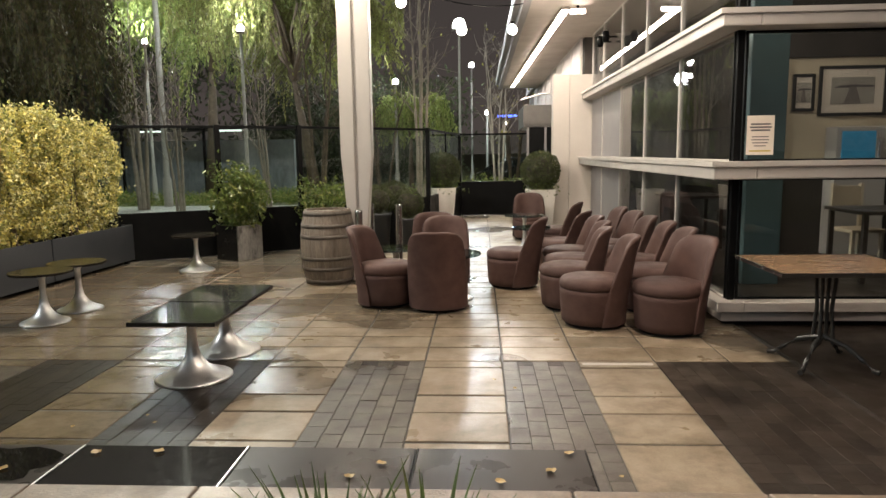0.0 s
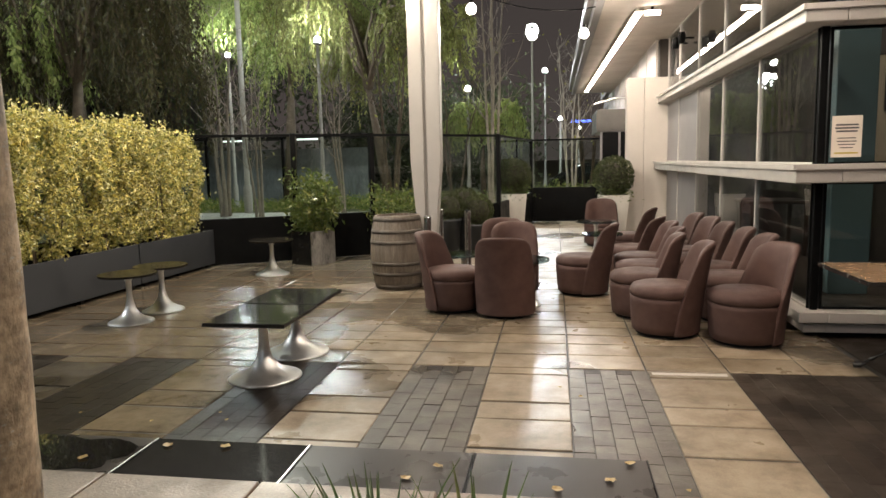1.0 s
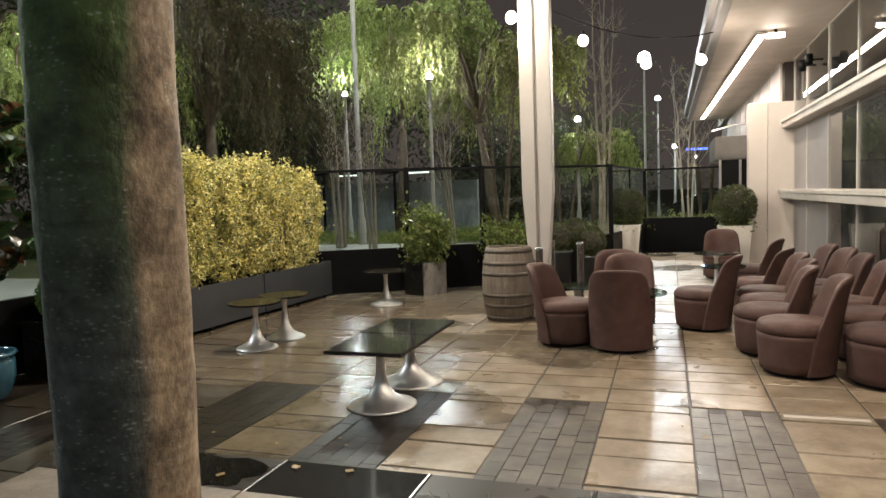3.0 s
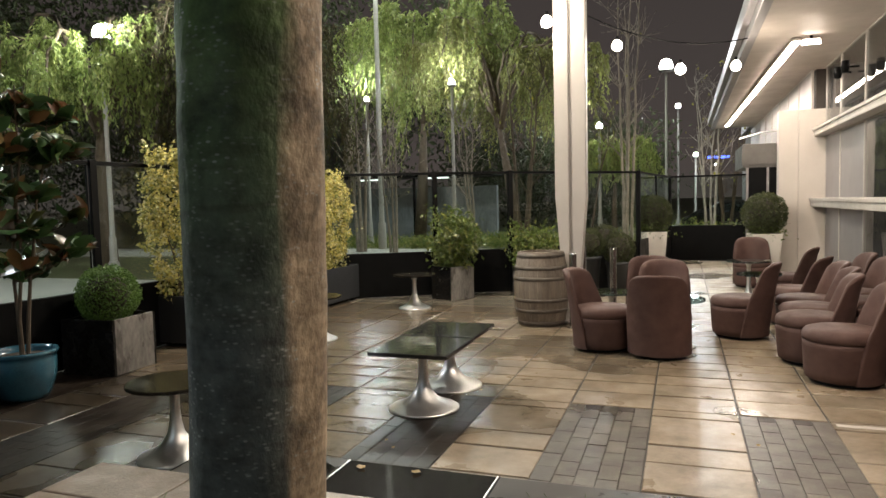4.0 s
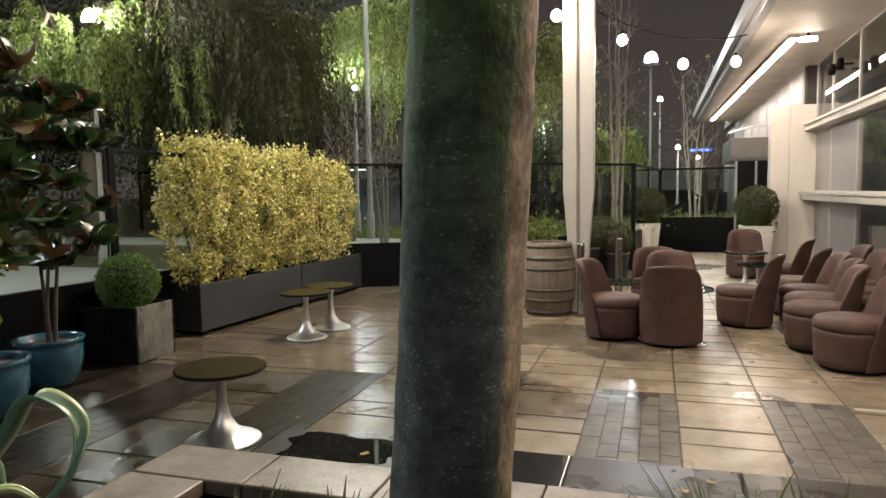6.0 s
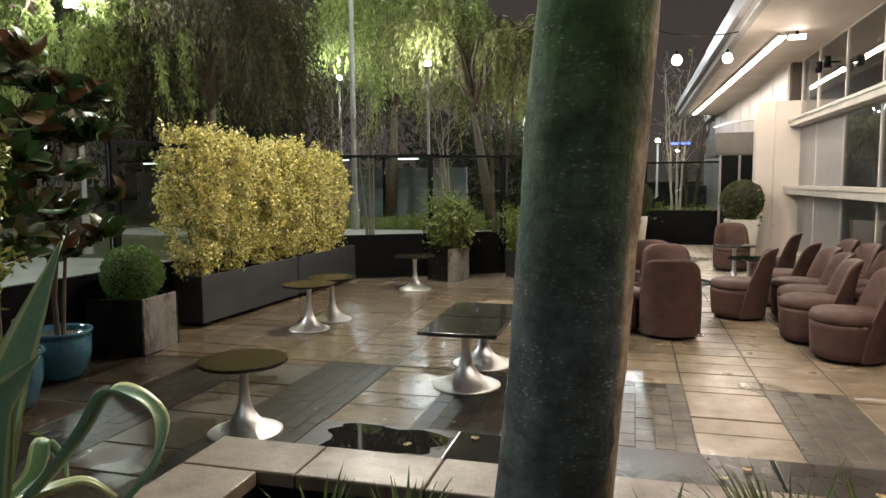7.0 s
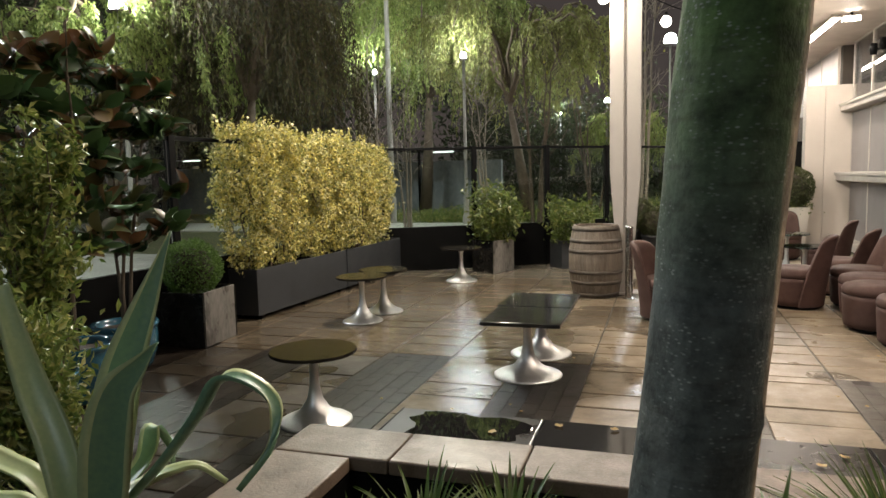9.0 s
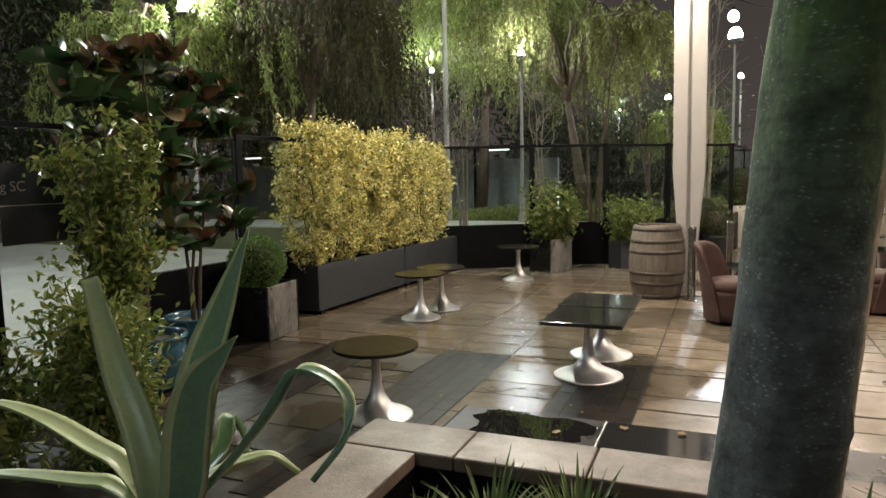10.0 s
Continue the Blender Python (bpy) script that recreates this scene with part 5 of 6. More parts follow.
# low bench tables along the bed
BX = [-1.90, -1.21, -0.555, 0.10, 0.745]
for k, (a, b) in enumerate(zip(BX, BX[1:])):
    t = thing("low_table", ((a + b) / 2, 2.497, 0), 0, "low dark metal edged table pushed against the raised bed", "table", "low tables along the bed")
    hw = (b - a) / 2 - 0.006
    part("tabletop", B(-hw, hw, -0.18, 0.18, 0.405, 0.43, 0.004), M_GRANITE if k == 1 else M_BENCHTOP, t)
    for q in ((-hw - 0.004, -hw), (hw, hw + 0.004)):
        part("edge_band", B(*q, -0.18, 0.18, 0.404, 0.4315), M_STEEL if k < 2 and q[0] > 0 else M_BLACK, t)
    part("pedestal", lathe([(0, 0), (0.17, 0), (0.17, 0.01), (0.12, 0.03), (0.06, 0.09), (0.04, 0.2), (0.04, 0.38), (0.1, 0.404), (0, 0.404)], 24), M_STEEL, t, smooth=True)

# rain water standing on the end table
pud = bmesh.new()
rim = []
for i in range(40):
    a = 2 * math.pi * i / 40
    w = 1 + 0.10 * math.sin(3 * a + 0.6) + 0.06 * math.sin(7 * a) + 0.04 * math.sin(11 * a + 2)
    sq = 1 / max(abs(math.cos(a)), abs(math.sin(a))) ** 0.6
    rim.append((max(-0.30, min(0.29, 0.27 * w * sq * math.cos(a))), max(-0.165, min(0.165, 0.155 * w * sq * math.sin(a)))))
low = [pud.verts.new((x, y, 0.0)) for x, y in rim]
top = [pud.verts.new((x * 0.99, y * 0.99, 0.0018)) for x, y in rim]
for i in range(40):
    pud.faces.new((low[i], low[(i + 1) % 40], top[(i + 1) % 40], top[i]))
pud.faces.new(top), pud.faces.new(low[::-1])
puddle = part("puddle", pud, M_PUDDLE)
puddle.location = (-1.525, 2.50, 0.4304)
tagged(puddle, "still dark rain water lying on the low table", "puddle")

# fallen leaves
g = rng(77)
spots = [(-1.12, 2.60, 0.432), (-0.89, 2.61, 0.432), (-0.12, 2.43, 0.432), (-0.01, 2.53, 0.432), (0.41, 2.41, 0.432), (0.60, 2.49, 0.432), (0.67, 2.63, 0.432), (-1.40, 2.45, 0.432)]
for k in range(12):
    spots.append((g.uniform(-3.2, 1.6), g.uniform(2.8, 6.0), 0.004))
for k in range(14):
    spots.append((g.uniform(-1.82, -1.4), g.uniform(1.4, 1.95), 0.325))
for k, (x, y, z) in enumerate(spots):
    s = 0.018 if k >= 8 else 0.026
    a = g.uniform(0, 6.28)
    pts, m = [], 10
    for i in range(m):
        r = s * (1.0 + (0.12 if i % 2 else -0.06)) * (0.75 + 0.25 * math.cos(2 * math.pi * i / m))
        pts.append((r * math.cos(2 * math.pi * i / m), r * 0.8 * math.sin(2 * math.pi * i / m), 0.003 + 0.006 * g.uniform()))
    vs = [(0, 0, 0.0)] + pts
    lf = raw("fallen_leaf", vs, [(0, i + 1, (i + 1) % m + 1) for i in range(m)], M_FALL)
    lf.matrix_basis = pose(x, y, z + 0.001, 0, 0, math.degrees(a))
    tagged(lf, "small yellow autumn leaf fallen on the wet surface", "leaf", "fallen leaves")

# ---------------------------------------------------------------- near tree trunk
tr = thing("young_tree", (-0.674, 1.211, 0.25), 0, "slim tree trunk with smooth mottled bark growing from the raised bed", "tree")
tb = bmesh.new()
NS, NR = 40, 90
rows = []
for j in range(NR):
    z = 4.2 * j / (NR - 1)
    r0 = 0.134 - 0.012 * z + 0.05 * math.exp(-z * 7)
    cx, cy = 0.083 * z, -0.073 * z
    row = []
    for i in range(NS):
        a = 2 * math.pi * i / NS
        k = noise.noise(Vector((math.cos(a) * 1.5, math.sin(a) * 1.5, z * 1.7))) * 0.010 + noise.noise(Vector((math.cos(a) * 5, math.sin(a) * 5, z * 9))) * 0.0035
        for za, aa, dep, wz in ((0.80, -0.75, 0.022, 0.035), (0.45, -1.9, 0.014, 0.03), (0.97, -2.1, 0.010, 0.02), (1.35, -0.5, 0.010, 0.02)):
            da = (a - aa + math.pi) % (2 * math.pi) - math.pi
            e = ((z - za) / wz) ** 2 + (da / 0.22) ** 2
            k += dep * math.exp(-e) - dep * 0.9 * math.exp(-e * 6)
        row.append(tb.verts.new((cx + (r0 + k) * math.cos(a), cy + (r0 + k) * math.sin(a), z)))
    rows.append(row)
for r_, s_ in zip(rows, rows[1:]):
    for i in range(NS):
        tb.faces.new((r_[i], r_[(i + 1) % NS], s_[(i + 1) % NS], s_[i]))
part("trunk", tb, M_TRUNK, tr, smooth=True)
lm = bmesh.new()
for a in range(5):
    an = a * 1.26
    pipe([(0.32, -0.28, 3.7 + a * 0.1), (0.34 + 0.5 * math.cos(an), -0.30 + 0.5 * math.sin(an), 4.4), (0.34 + 1.1 * math.cos(an), -0.30 + 1.1 * math.sin(an), 5.2)], [0.06, 0.045, 0.02], 8, lm)
part("crown_limb", lm, M_BARK, tr, smooth=True)

# ---------------------------------------------------------------- agave and strappy grass
ag = thing("agave", (-2.43, 1.22, 0.42), 0, "large blue green agave with arching pale edged leaves", "plant")


def agave_leaf(points, w, pale=False, blunt=False, flat=(0.0, 0.0, 1.0)):
    """A broad leaf along a smooth curve through points."""
    pts, ws = [], []
    P = [Vector(p) for p in points]
    P = [P[0] * 2 - P[1]] + P + [P[-1] * 2 - P[-2]]
    n = len(points) - 1
    for i in range(n * 5 + 1):
        k, u = min(i // 5, n - 1), i / 5 - min(i // 5, n - 1)
        a, b, c, d = P[k:k + 4]
        pts.append(0.5 * (2 * b + (c - a) * u + (2 * a - 5 * b + 4 * c - d) * u * u + (3 * b - a - 3 * c + d) * u ** 3))
        t = i / (n * 5)
        ws.append(w * (0.62 + 0.42 * math.sin(math.pi * min(1.0, t * 1.05 + 0.05))) * ((1 - 0.25 * t) if blunt else (1 - t ** 3.2)) + 0.003)
    bm = bmesh.new()
    rows = []
    for i, p in enumerate(pts):
        d = (pts[min(i + 1, len(pts) - 1)] - pts[max(i - 1, 0)]).normalized()
        s = d.cross(Vector(flat)).normalized()
        up = s.cross(d)
        q = ws[i]
        rows.append([bm.verts.new(v) for v in (p - s * q + up * q * 0.30, p - s * q * 0.66 + up * q * 0.10, p - up * 0.004, p + s * q * 0.66 + up * q * 0.10, p + s * q + up * q * 0.30,
                                              p + s * q * 0.5 - up * 0.012, p - up * 0.018, p - s * q * 0.5 - up * 0.012)])
    for r_, s_ in zip(rows, rows[1:]):
        for k in range(8):
            bm.faces.new((r_[k], r_[(k + 1) % 8], s_[(k + 1) % 8], s_[k]))
    bm.faces.new(rows[0][::-1]), bm.faces.new(rows[-1])
    bmesh.ops.recalc_face_normals(bm, faces=bm.faces[:])
    ob = part("leaf", bm, M_AGAVE_P if pale else M_AGAVE, ag, "pale yellow green agave leaf" if pale else "", smooth=True)
    ob.data.materials.append(M_AGAVE_Y)
    for f in ob.data.polygons:
        if f.index < (len(rows) - 1) * 8 and f.index % 8 in (0, 3):
            f.material_index = 1


FACE = (0.40, -0.75, 0.3)
agave_leaf([(0.03, 0.02, 0.0), (0.07, 0.05, 0.16), (0.10, 0.12, 0.5), (0.165, 0.19, 0.76), (0.223, 0.25, 0.98)], 0.072, flat=FACE)
agave_leaf([(0.0, 0.0, 0.0), (-0.02, 0.01, 0.16), (-0.11, 0.05, 0.33), (-0.22, 0.08, 0.49), (-0.29, 0.09, 0.66), (-0.347, 0.10, 0.81)], 0.060, True, True, FACE)
agave_leaf([(0.06, 0.0, 0.0), (0.11, 0.01, 0.15), (0.14, 0.01, 0.34), (0.18, 0.02, 0.50), (0.25, 0.04, 0.59), (0.31, 0.05, 0.66)], 0.075, flat=FACE)
agave_leaf([(0.05, 0.03, 0.0), (0.12, 0.065, 0.12), (0.26, 0.12, 0.28), (0.37, 0.15, 0.42), (0.45, 0.16, 0.535), (0.555, 0.16, 0.53), (0.64, 0.15, 0.47), (0.654, 0.10, 0.37), (0.575, 0.03, 0.25)], 0.040)
agave_leaf([(0.04, 0.03, 0.02), (0.11, 0.06, 0.14), (0.18, 0.12, 0.188), (0.246, 0.16, 0.216), (0.31, 0.21, 0.22), (0.39, 0.246, 0.16)], 0.034, True)
agave_leaf([(0.0, 0.0, 0.03), (-0.14, -0.01, 0.205), (-0.26, -0.02, 0.26), (-0.45, -0.04, 0.34), (-0.64, -0.06, 0.38), (-0.84, -0.09, 0.384)], 0.046, True)
agave_leaf([(0.0, 0.0, 0.02), (-0.145, -0.045, 0.145), (-0.24, -0.08, 0.166), (-0.54, -0.15, 0.176), (-0.75, -0.19, 0.136)], 0.040, True)
agave_leaf([(0.02, 0.05, 0.02), (0.06, 0.09, 0.12), (0.086, 0.22, 0.21), (0.07, 0.28, 0.30), (0.085, 0.335, 0.234), (0.086, 0.357, 0.14)], 0.034)
agave_leaf([(-0.02, 0.03, 0.02), (-0.04, 0.10, 0.14), (-0.08, 0.16, 0.24), (-0.13, 0.20, 0.27)], 0.045, True)
agave_leaf([(0.0, -0.04, 0.02), (-0.06, -0.18, 0.15), (-0.12, -0.36, 0.2), (-0.16, -0.52, 0.12)], 0.042)
ap = thing("agave_pot", (-2.43, 1.22, -0.012), 0, "dark round pot beneath the agave", "plant pot")
part("body", lathe([(0, 0), (0.14, 0), (0.19, 0.40), (0.205, 0.41), (0.205, 0.45), (0.18, 0.45), (0.175, 0.41), (0, 0.41)], 28), M_PLANTER, ap, smooth=True)


def grass_tuft(x, y, z, n, L, seed):
    t = thing("sedge_tuft", (x, y, z), 0, "tuft of narrow arching green leaves in the raised bed", "plant", "sedge tufts")
    g = rng(seed)
    vs, fs = [], []
    for k in range(n):
        a = g.uniform(0, 6.28)
        l = L * g.uniform(0.55, 1.15)
        out = g.uniform(0.35, 1.15)
        w = g.uniform(0.006, 0.012)
        side = np.array([-math.sin(a), math.cos(a), 0])
        b = len(vs)
        for i in range(7):
            q = i / 6
            p = np.array([math.cos(a) * out * l * q ** 1.4, math.sin(a) * out * l * q ** 1.4, l * (q * (1.40 - out * 0.35) - q * q * out * 0.60)]) + np.array([math.cos(a), math.sin(a), 0]) * 0.02
            ww = w * (1 - q ** 2.5) + 0.0004
            vs += [p - side * ww, p + np.array([0, 0, -0.002]), p + side * ww]
        for i in range(6):
            o = b + i * 3
            fs += [(o, o + 1, o + 4, o + 3), (o + 1, o + 2, o + 5, o + 4)]
    raw("foliage", vs, fs, M_GRASSY, t)


for k, (x, y, n, L) in enumerate(((-1.42, 1.62, 40, 0.26), (-1.14, 1.66, 60, 0.25), (-0.02, 1.72, 80, 0.36), (0.22, 1.76, 60, 0.32), (-0.36, 1.80, 30, 0.26), (-0.9, 1.5, 40, 0.26), (0.6, 1.6, 40, 0.26), (-1.66, 1.6, 20, 0.16))):
    grass_tuft(x, y, 0.29, int(n * 3.2), L * 1.20, 100 + k)

# ---------------------------------------------------------------- street lamps
def street_lamp(x, y, h, lean, label, head=0.10, watts=900, colour=COOL, base=0.0, glare=0.4, thick=1.0):
    s = thing("street_lamp", (x, y, base - 0.075), 0, label, "street lamp", "street lamps")
    part("pole", lathe([(0.09 * thick, 0), (0.09 * thick, 0.9), (0.075 * thick, 0.95), (0.06 * thick, 1.0), (0.045 * thick, h - 0.1), (0.0, h - 0.1)], 16), M_POLE, s, smooth=True)
    part("base_collar", lathe([(0.16, 0), (0.16, 0.03), (0.13, 0.05), (0.13, 0.30), (0.09, 0.36)], 16), M_POLE, s, smooth=True)
    part("head", lathe([(0.0, h - 0.1), (head * 1.3, h - 0.09), (head * 1.3, h - 0.05), (head, h - 0.03)], 20), M_HOOP, s)
    part("globe", lathe([(head * 0.9, h - 0.029), (head, h + head * 0.5), (head * 0.7, h + head * 1.3), (0, h + head * 1.6)], 20), M_STREET, s, "glowing white lamp globe", smooth=True)
    lamp("street_light", (x, y, base + h + 0.45), watts, colour, glare)


street_lamp(-9.75, 21.9, 13.2, 0, "tall grey street lamp standing among willow branches", 0.16, 5200, GREENISH, glare=0.3, thick=1.55)
street_lamp(-10.9, 23.4, 5.45, 0, "grey street lamp with a small white head among the willows", 0.08, 430, COOL, glare=0.1)
# unseen lamp, added for the cool light on the agave and near trunk
street_lamp(-3.6, -6.2, 5.0, 0, "unseen street lamp added behind the raised bed for cool light on agave and trunk", 0.14, 235, (0.68, 0.88, 1.0))
street_lamp(-6.96, 21.53, 5.45, 0, "grey street lamp with a bright white globe", 0.10, 260, COOL, glare=0.10)
street_lamp(-13.2, 13.4, 5.8, 0, "grey street lamp glowing through willow leaves", 0.20, 480, GREENISH, glare=0.3)
street_lamp(-0.55, 31.0, 7.0, 0, "distant grey street lamp with a bright white globe", 0.27, 2200, COOL, glare=0.3)
street_lamp(-0.15, 42.0, 6.7, 0, "far grey street lamp with a slim white head", 0.14, 500, COOL)
street_lamp(0.7, 36.0, 3.6, 0, "far grey street lamp with a small white head", 0.10, 120, COOL)
street_lamp(1.65, 36.0, 3.1, 0, "far grey street lamp with a small white head", 0.07, 60, COOL)
street_lamp(-2.75, 25.8, 4.2, 0, "grey street lamp lighting a small willow from above", 0.10, 170, GREENISH, glare=0.12)
# unseen lamp, added at the left to brighten the pavement
street_lamp(-11.6, 4.2, 5.2, 0, "unseen street lamp added on the pavement to light it from the left", 0.16, 1500, COOL)
street_lamp(-6.5, 40.0, 5.0, 0, "far grey street lamp with a small white head", 0.08, 500, COOL)

# ---------------------------------------------------------------- festoon lights
def festoon(points, bulbs, label, *watts):
    f = thing("festoon_light", points[0], 0, label, "string lights", "festoon strings")
    o = Vector(points[0])
    part("cable", pipe([Vector(p) - o for p in points], 0.008, 5), M_BLACK, f)
    for b, power in zip(bulbs, watts):
        q = Vector(b) - o
        part("socket", lathe([(0.0, 0.09), (0.02, 0.09), (0.022, 0.04), (0.0, 0.04)], 10, at=q), M_BLACK, f)
        part("bulb", lathe([(0.025, 0.04), (0.055, 0.012), (0.072, -0.035), (0.055, -0.085), (0.03, -0.10), (0.0, -0.107)], 16, at=q), M_BULB, f, "glowing warm round bulb", smooth=True)
        lamp("festoon_bulb_light", Vector(b) + Vector((0, -0.05, -0.24)), power, BULB, 0.08)


def sag(a, b, s, n=13):
    a, b = Vector(a), Vector(b)
    return [a.lerp(b, i / (n - 1)) + Vector((0, 0, -4 * s * (i / (n - 1)) * (1 - i / (n - 1)))) for i in range(n)]


festoon(sag((-1.2, 9.3, 4.0), (1.0, 10.9, 3.75), 0.22), [(-0.70, 9.7, 3.60), (0.10, 10.1, 3.29), (0.83, 10.65, 3.37)], "string of warm festoon bulbs between the column and the roof edge", 42, 42, 42)
festoon(sag((-1.2, 8.5, 4.5), (-3.2, 6.0, 5.2), 0.3), [(-1.43, 8.55, 3.72)], "string of warm festoon bulbs from the column", 26)
# string added above the view, to light the hedge, floor and chairs
festoon(sag((1.0, 7.4, 4.3), (-4.4, 7.6, 5.4), 0.25), [(0.0, 7.4, 4.5), (-1.5, 7.4, 4.75), (-3.0, 7.4, 5.0)], "unseen string of warm festoon bulbs added to light hedge and terrace", 40, 85, 900)
# another unseen string, its single bulb added for the shrubs
festoon(sag((0.92, 2.0, 4.0), (-4.9, 2.6, 5.0), 0.3), [(-3.7, 2.48, 4.55)], "unseen festoon string added to light the shrubs on the open side", 28)

# ---------------------------------------------------------------- willows and other trees
def clear_of(p, x, y, ends):
    """True where a point of a tree at (x, y) keeps out of the open lanes to the lamp heads."""
    w = np.array([p[0] + x, p[1] + y, p[2]])
    for a, b, r in ends:
        a, b = np.array(a, float), np.array(b, float)
        t = np.clip(np.dot(w - a, b - a) / np.dot(b - a, b - a), 0, 1)
        if np.linalg.norm(w - a - (b - a) * t) < r:
            return False
    return True


LANES = [((-0.2, 0, 1.5), (-6.96, 21.53, 5.5), 0.55), ((-0.7, -0.3, 1.5), (-10.9, 23.4, 5.2), 0.45)]


def willow(x, y, h, spread, limbs, tassels, seed, length=(0.9, 2.4), low=2.2, trunk_r=0.24, lean=(0, 0), arc=(0, 360), per=150, leafmat=None,
           label="large weeping willow with long hanging green strands"):
    s = thing("willow_tree", (x, y, -0.075), 0, label, "tree")
    g = rng(seed)
    fork = np.array([lean[0], lean[1], h * 0.45])
    mid = fork * 0.5 + np.array([g.normal() * 0.08, g.normal() * 0.08, 0])
    part("trunk", pipe([(0, 0, 0), tuple(mid), tuple(fork)], [trunk_r * 1.25, trunk_r, trunk_r * 0.5], 12), M_BARK2, s, smooth=True)
    cs, ds, tv, tf = [], [], [], []
    for k in range(limbs):
        a = radians(arc[0] + (arc[1] - arc[0]) * (k + g.uniform(0.1, 0.9)) / limbs)
        R = spread * g.uniform(0.55, 1.0)
        top = fork + np.array([math.cos(a) * R * 0.55, math.sin(a) * R * 0.55, h * g.uniform(0.42, 0.66)])
        end = fork + np.array([math.cos(a) * R, math.sin(a) * R, h * g.uniform(0.02, 0.36)])
        pts = []
        for q in np.linspace(0, 1, 11):
            pts.append((1 - q) ** 2 * fork + 2 * q * (1 - q) * top + q * q * end + g.normal(size=3) * 0.05)
        part("limb", pipe(pts, list(np.linspace(trunk_r * 0.45, 0.018, 11)), 6), M_BARK2, s, smooth=True)
        for w in range(tassels):
            p0 = pts[g.integers(3, 11)]
            an = a + g.normal() * 1.0
            off = g.uniform(0.1, 0.9)
            b = p0 + np.array([math.cos(an) * off, math.sin(an) * off, -0.25 * off])
            L = min(g.uniform(*length), b[2] - low - g.uniform(0, 0.8))
            if L < 0.35 or not clear_of(b - np.array([0, 0, L * 0.5]), x, y, LANES) or not clear_of(b - np.array([0, 0, L * 0.9]), x, y, LANES):
                continue
            # a curved spray: strands from one twig that part and hang
            o = len(tv)
            arm = [p0, (p0 + b) / 2 + np.array([0, 0, 0.06]), b]
            for p in arm:
                tv += [p + np.array([0.012, 0, 0]), p + np.array([-0.012, 0.006, 0])]
            tf += [(o, o + 1, o + 3, o + 2), (o + 2, o + 3, o + 5, o + 4)]
            lean2 = g.normal(size=2) * 0.16 + np.array([math.cos(an), math.sin(an)]) * 0.12
            ns = int(g.integers(3, 7))
            for z in range(ns):
                st0 = p0 + (b - p0) * g.uniform(0.55, 1.08)
                ln = L * g.uniform(0.45, 1.0)
                sw = lean2 + g.normal(size=2) * 0.09
                n = max(8, int(per * ln / ns / 1.2))
                q = np.sort(g.uniform(size=n))
                px = st0[0] + sw[0] * ln * q + 0.03 * np.sin(q * 7 + z)
                py = st0[1] + sw[1] * ln * q + 0.03 * np.cos(q * 6 + z)
                pz = st0[2] - ln * q ** 1.25
                st = np.stack([px, py, pz], 1)
                side = g.normal(size=st.shape) * (0.045 * (1.15 - 0.6 * q))[:, None]
                cs.append(st + side)
                ds.append(side * 9 + np.array([0, 0, -0.8]) + g.normal(size=st.shape) * 0.15)
                o = len(tv)
                line = st[::max(1, n // 6)]
                for p in line:
                    tv += [p + np.array([0.004, 0, 0]), p + np.array([-0.004, 0.004, 0])]
                for i in range(len(line) - 1):
                    tf.append((o + 2 * i, o + 2 * i + 1, o + 2 * i + 3, o + 2 * i + 2))
    cs, ds = np.concatenate(cs), unit(np.concatenate(ds))
    nrm = unit(g.normal(size=cs.shape) + np.array([0.15, -0.8, 0.25]))
    Ls = g.uniform(0.11, 0.21, len(cs))
    v, f = leaf_mesh(cs, ds, nrm, Ls, Ls * 0.33, 0.12)
    raw("leaves", v, f, leafmat or M_WILLOW, s, kind="stuff")
    raw("twig_curtain", tv, tf, M_WILLOWDRY, s, kind="stuff")
    return s


willow(-10.4, 27.2, 11.0, 4.9, 17, 26, 11, (0.9, 3.2), 1.6, 0.22, (0.4, -0.3), (-150, 210), per=130)
willow(-5.15, 23.2, 9.2, 3.6, 13, 20, 12, (0.8, 2.6), 1.6, 0.17, (-0.75, 0.3), (-35, 235), per=110, leafmat=M_WILLOWOLIVE)
willow(-15.2, 15.2, 8.4, 3.6, 13, 20, 13, (0.8, 2.6), 2.2, 0.24, per=120)
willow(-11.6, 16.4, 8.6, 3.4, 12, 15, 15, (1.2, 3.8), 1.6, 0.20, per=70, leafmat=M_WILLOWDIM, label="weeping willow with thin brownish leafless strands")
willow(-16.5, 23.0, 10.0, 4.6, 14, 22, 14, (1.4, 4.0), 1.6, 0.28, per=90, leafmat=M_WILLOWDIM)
willow(-2.3, 26.8, 5.0, 1.5, 7, 10, 16, (0.7, 1.8), 1.2, 0.10)


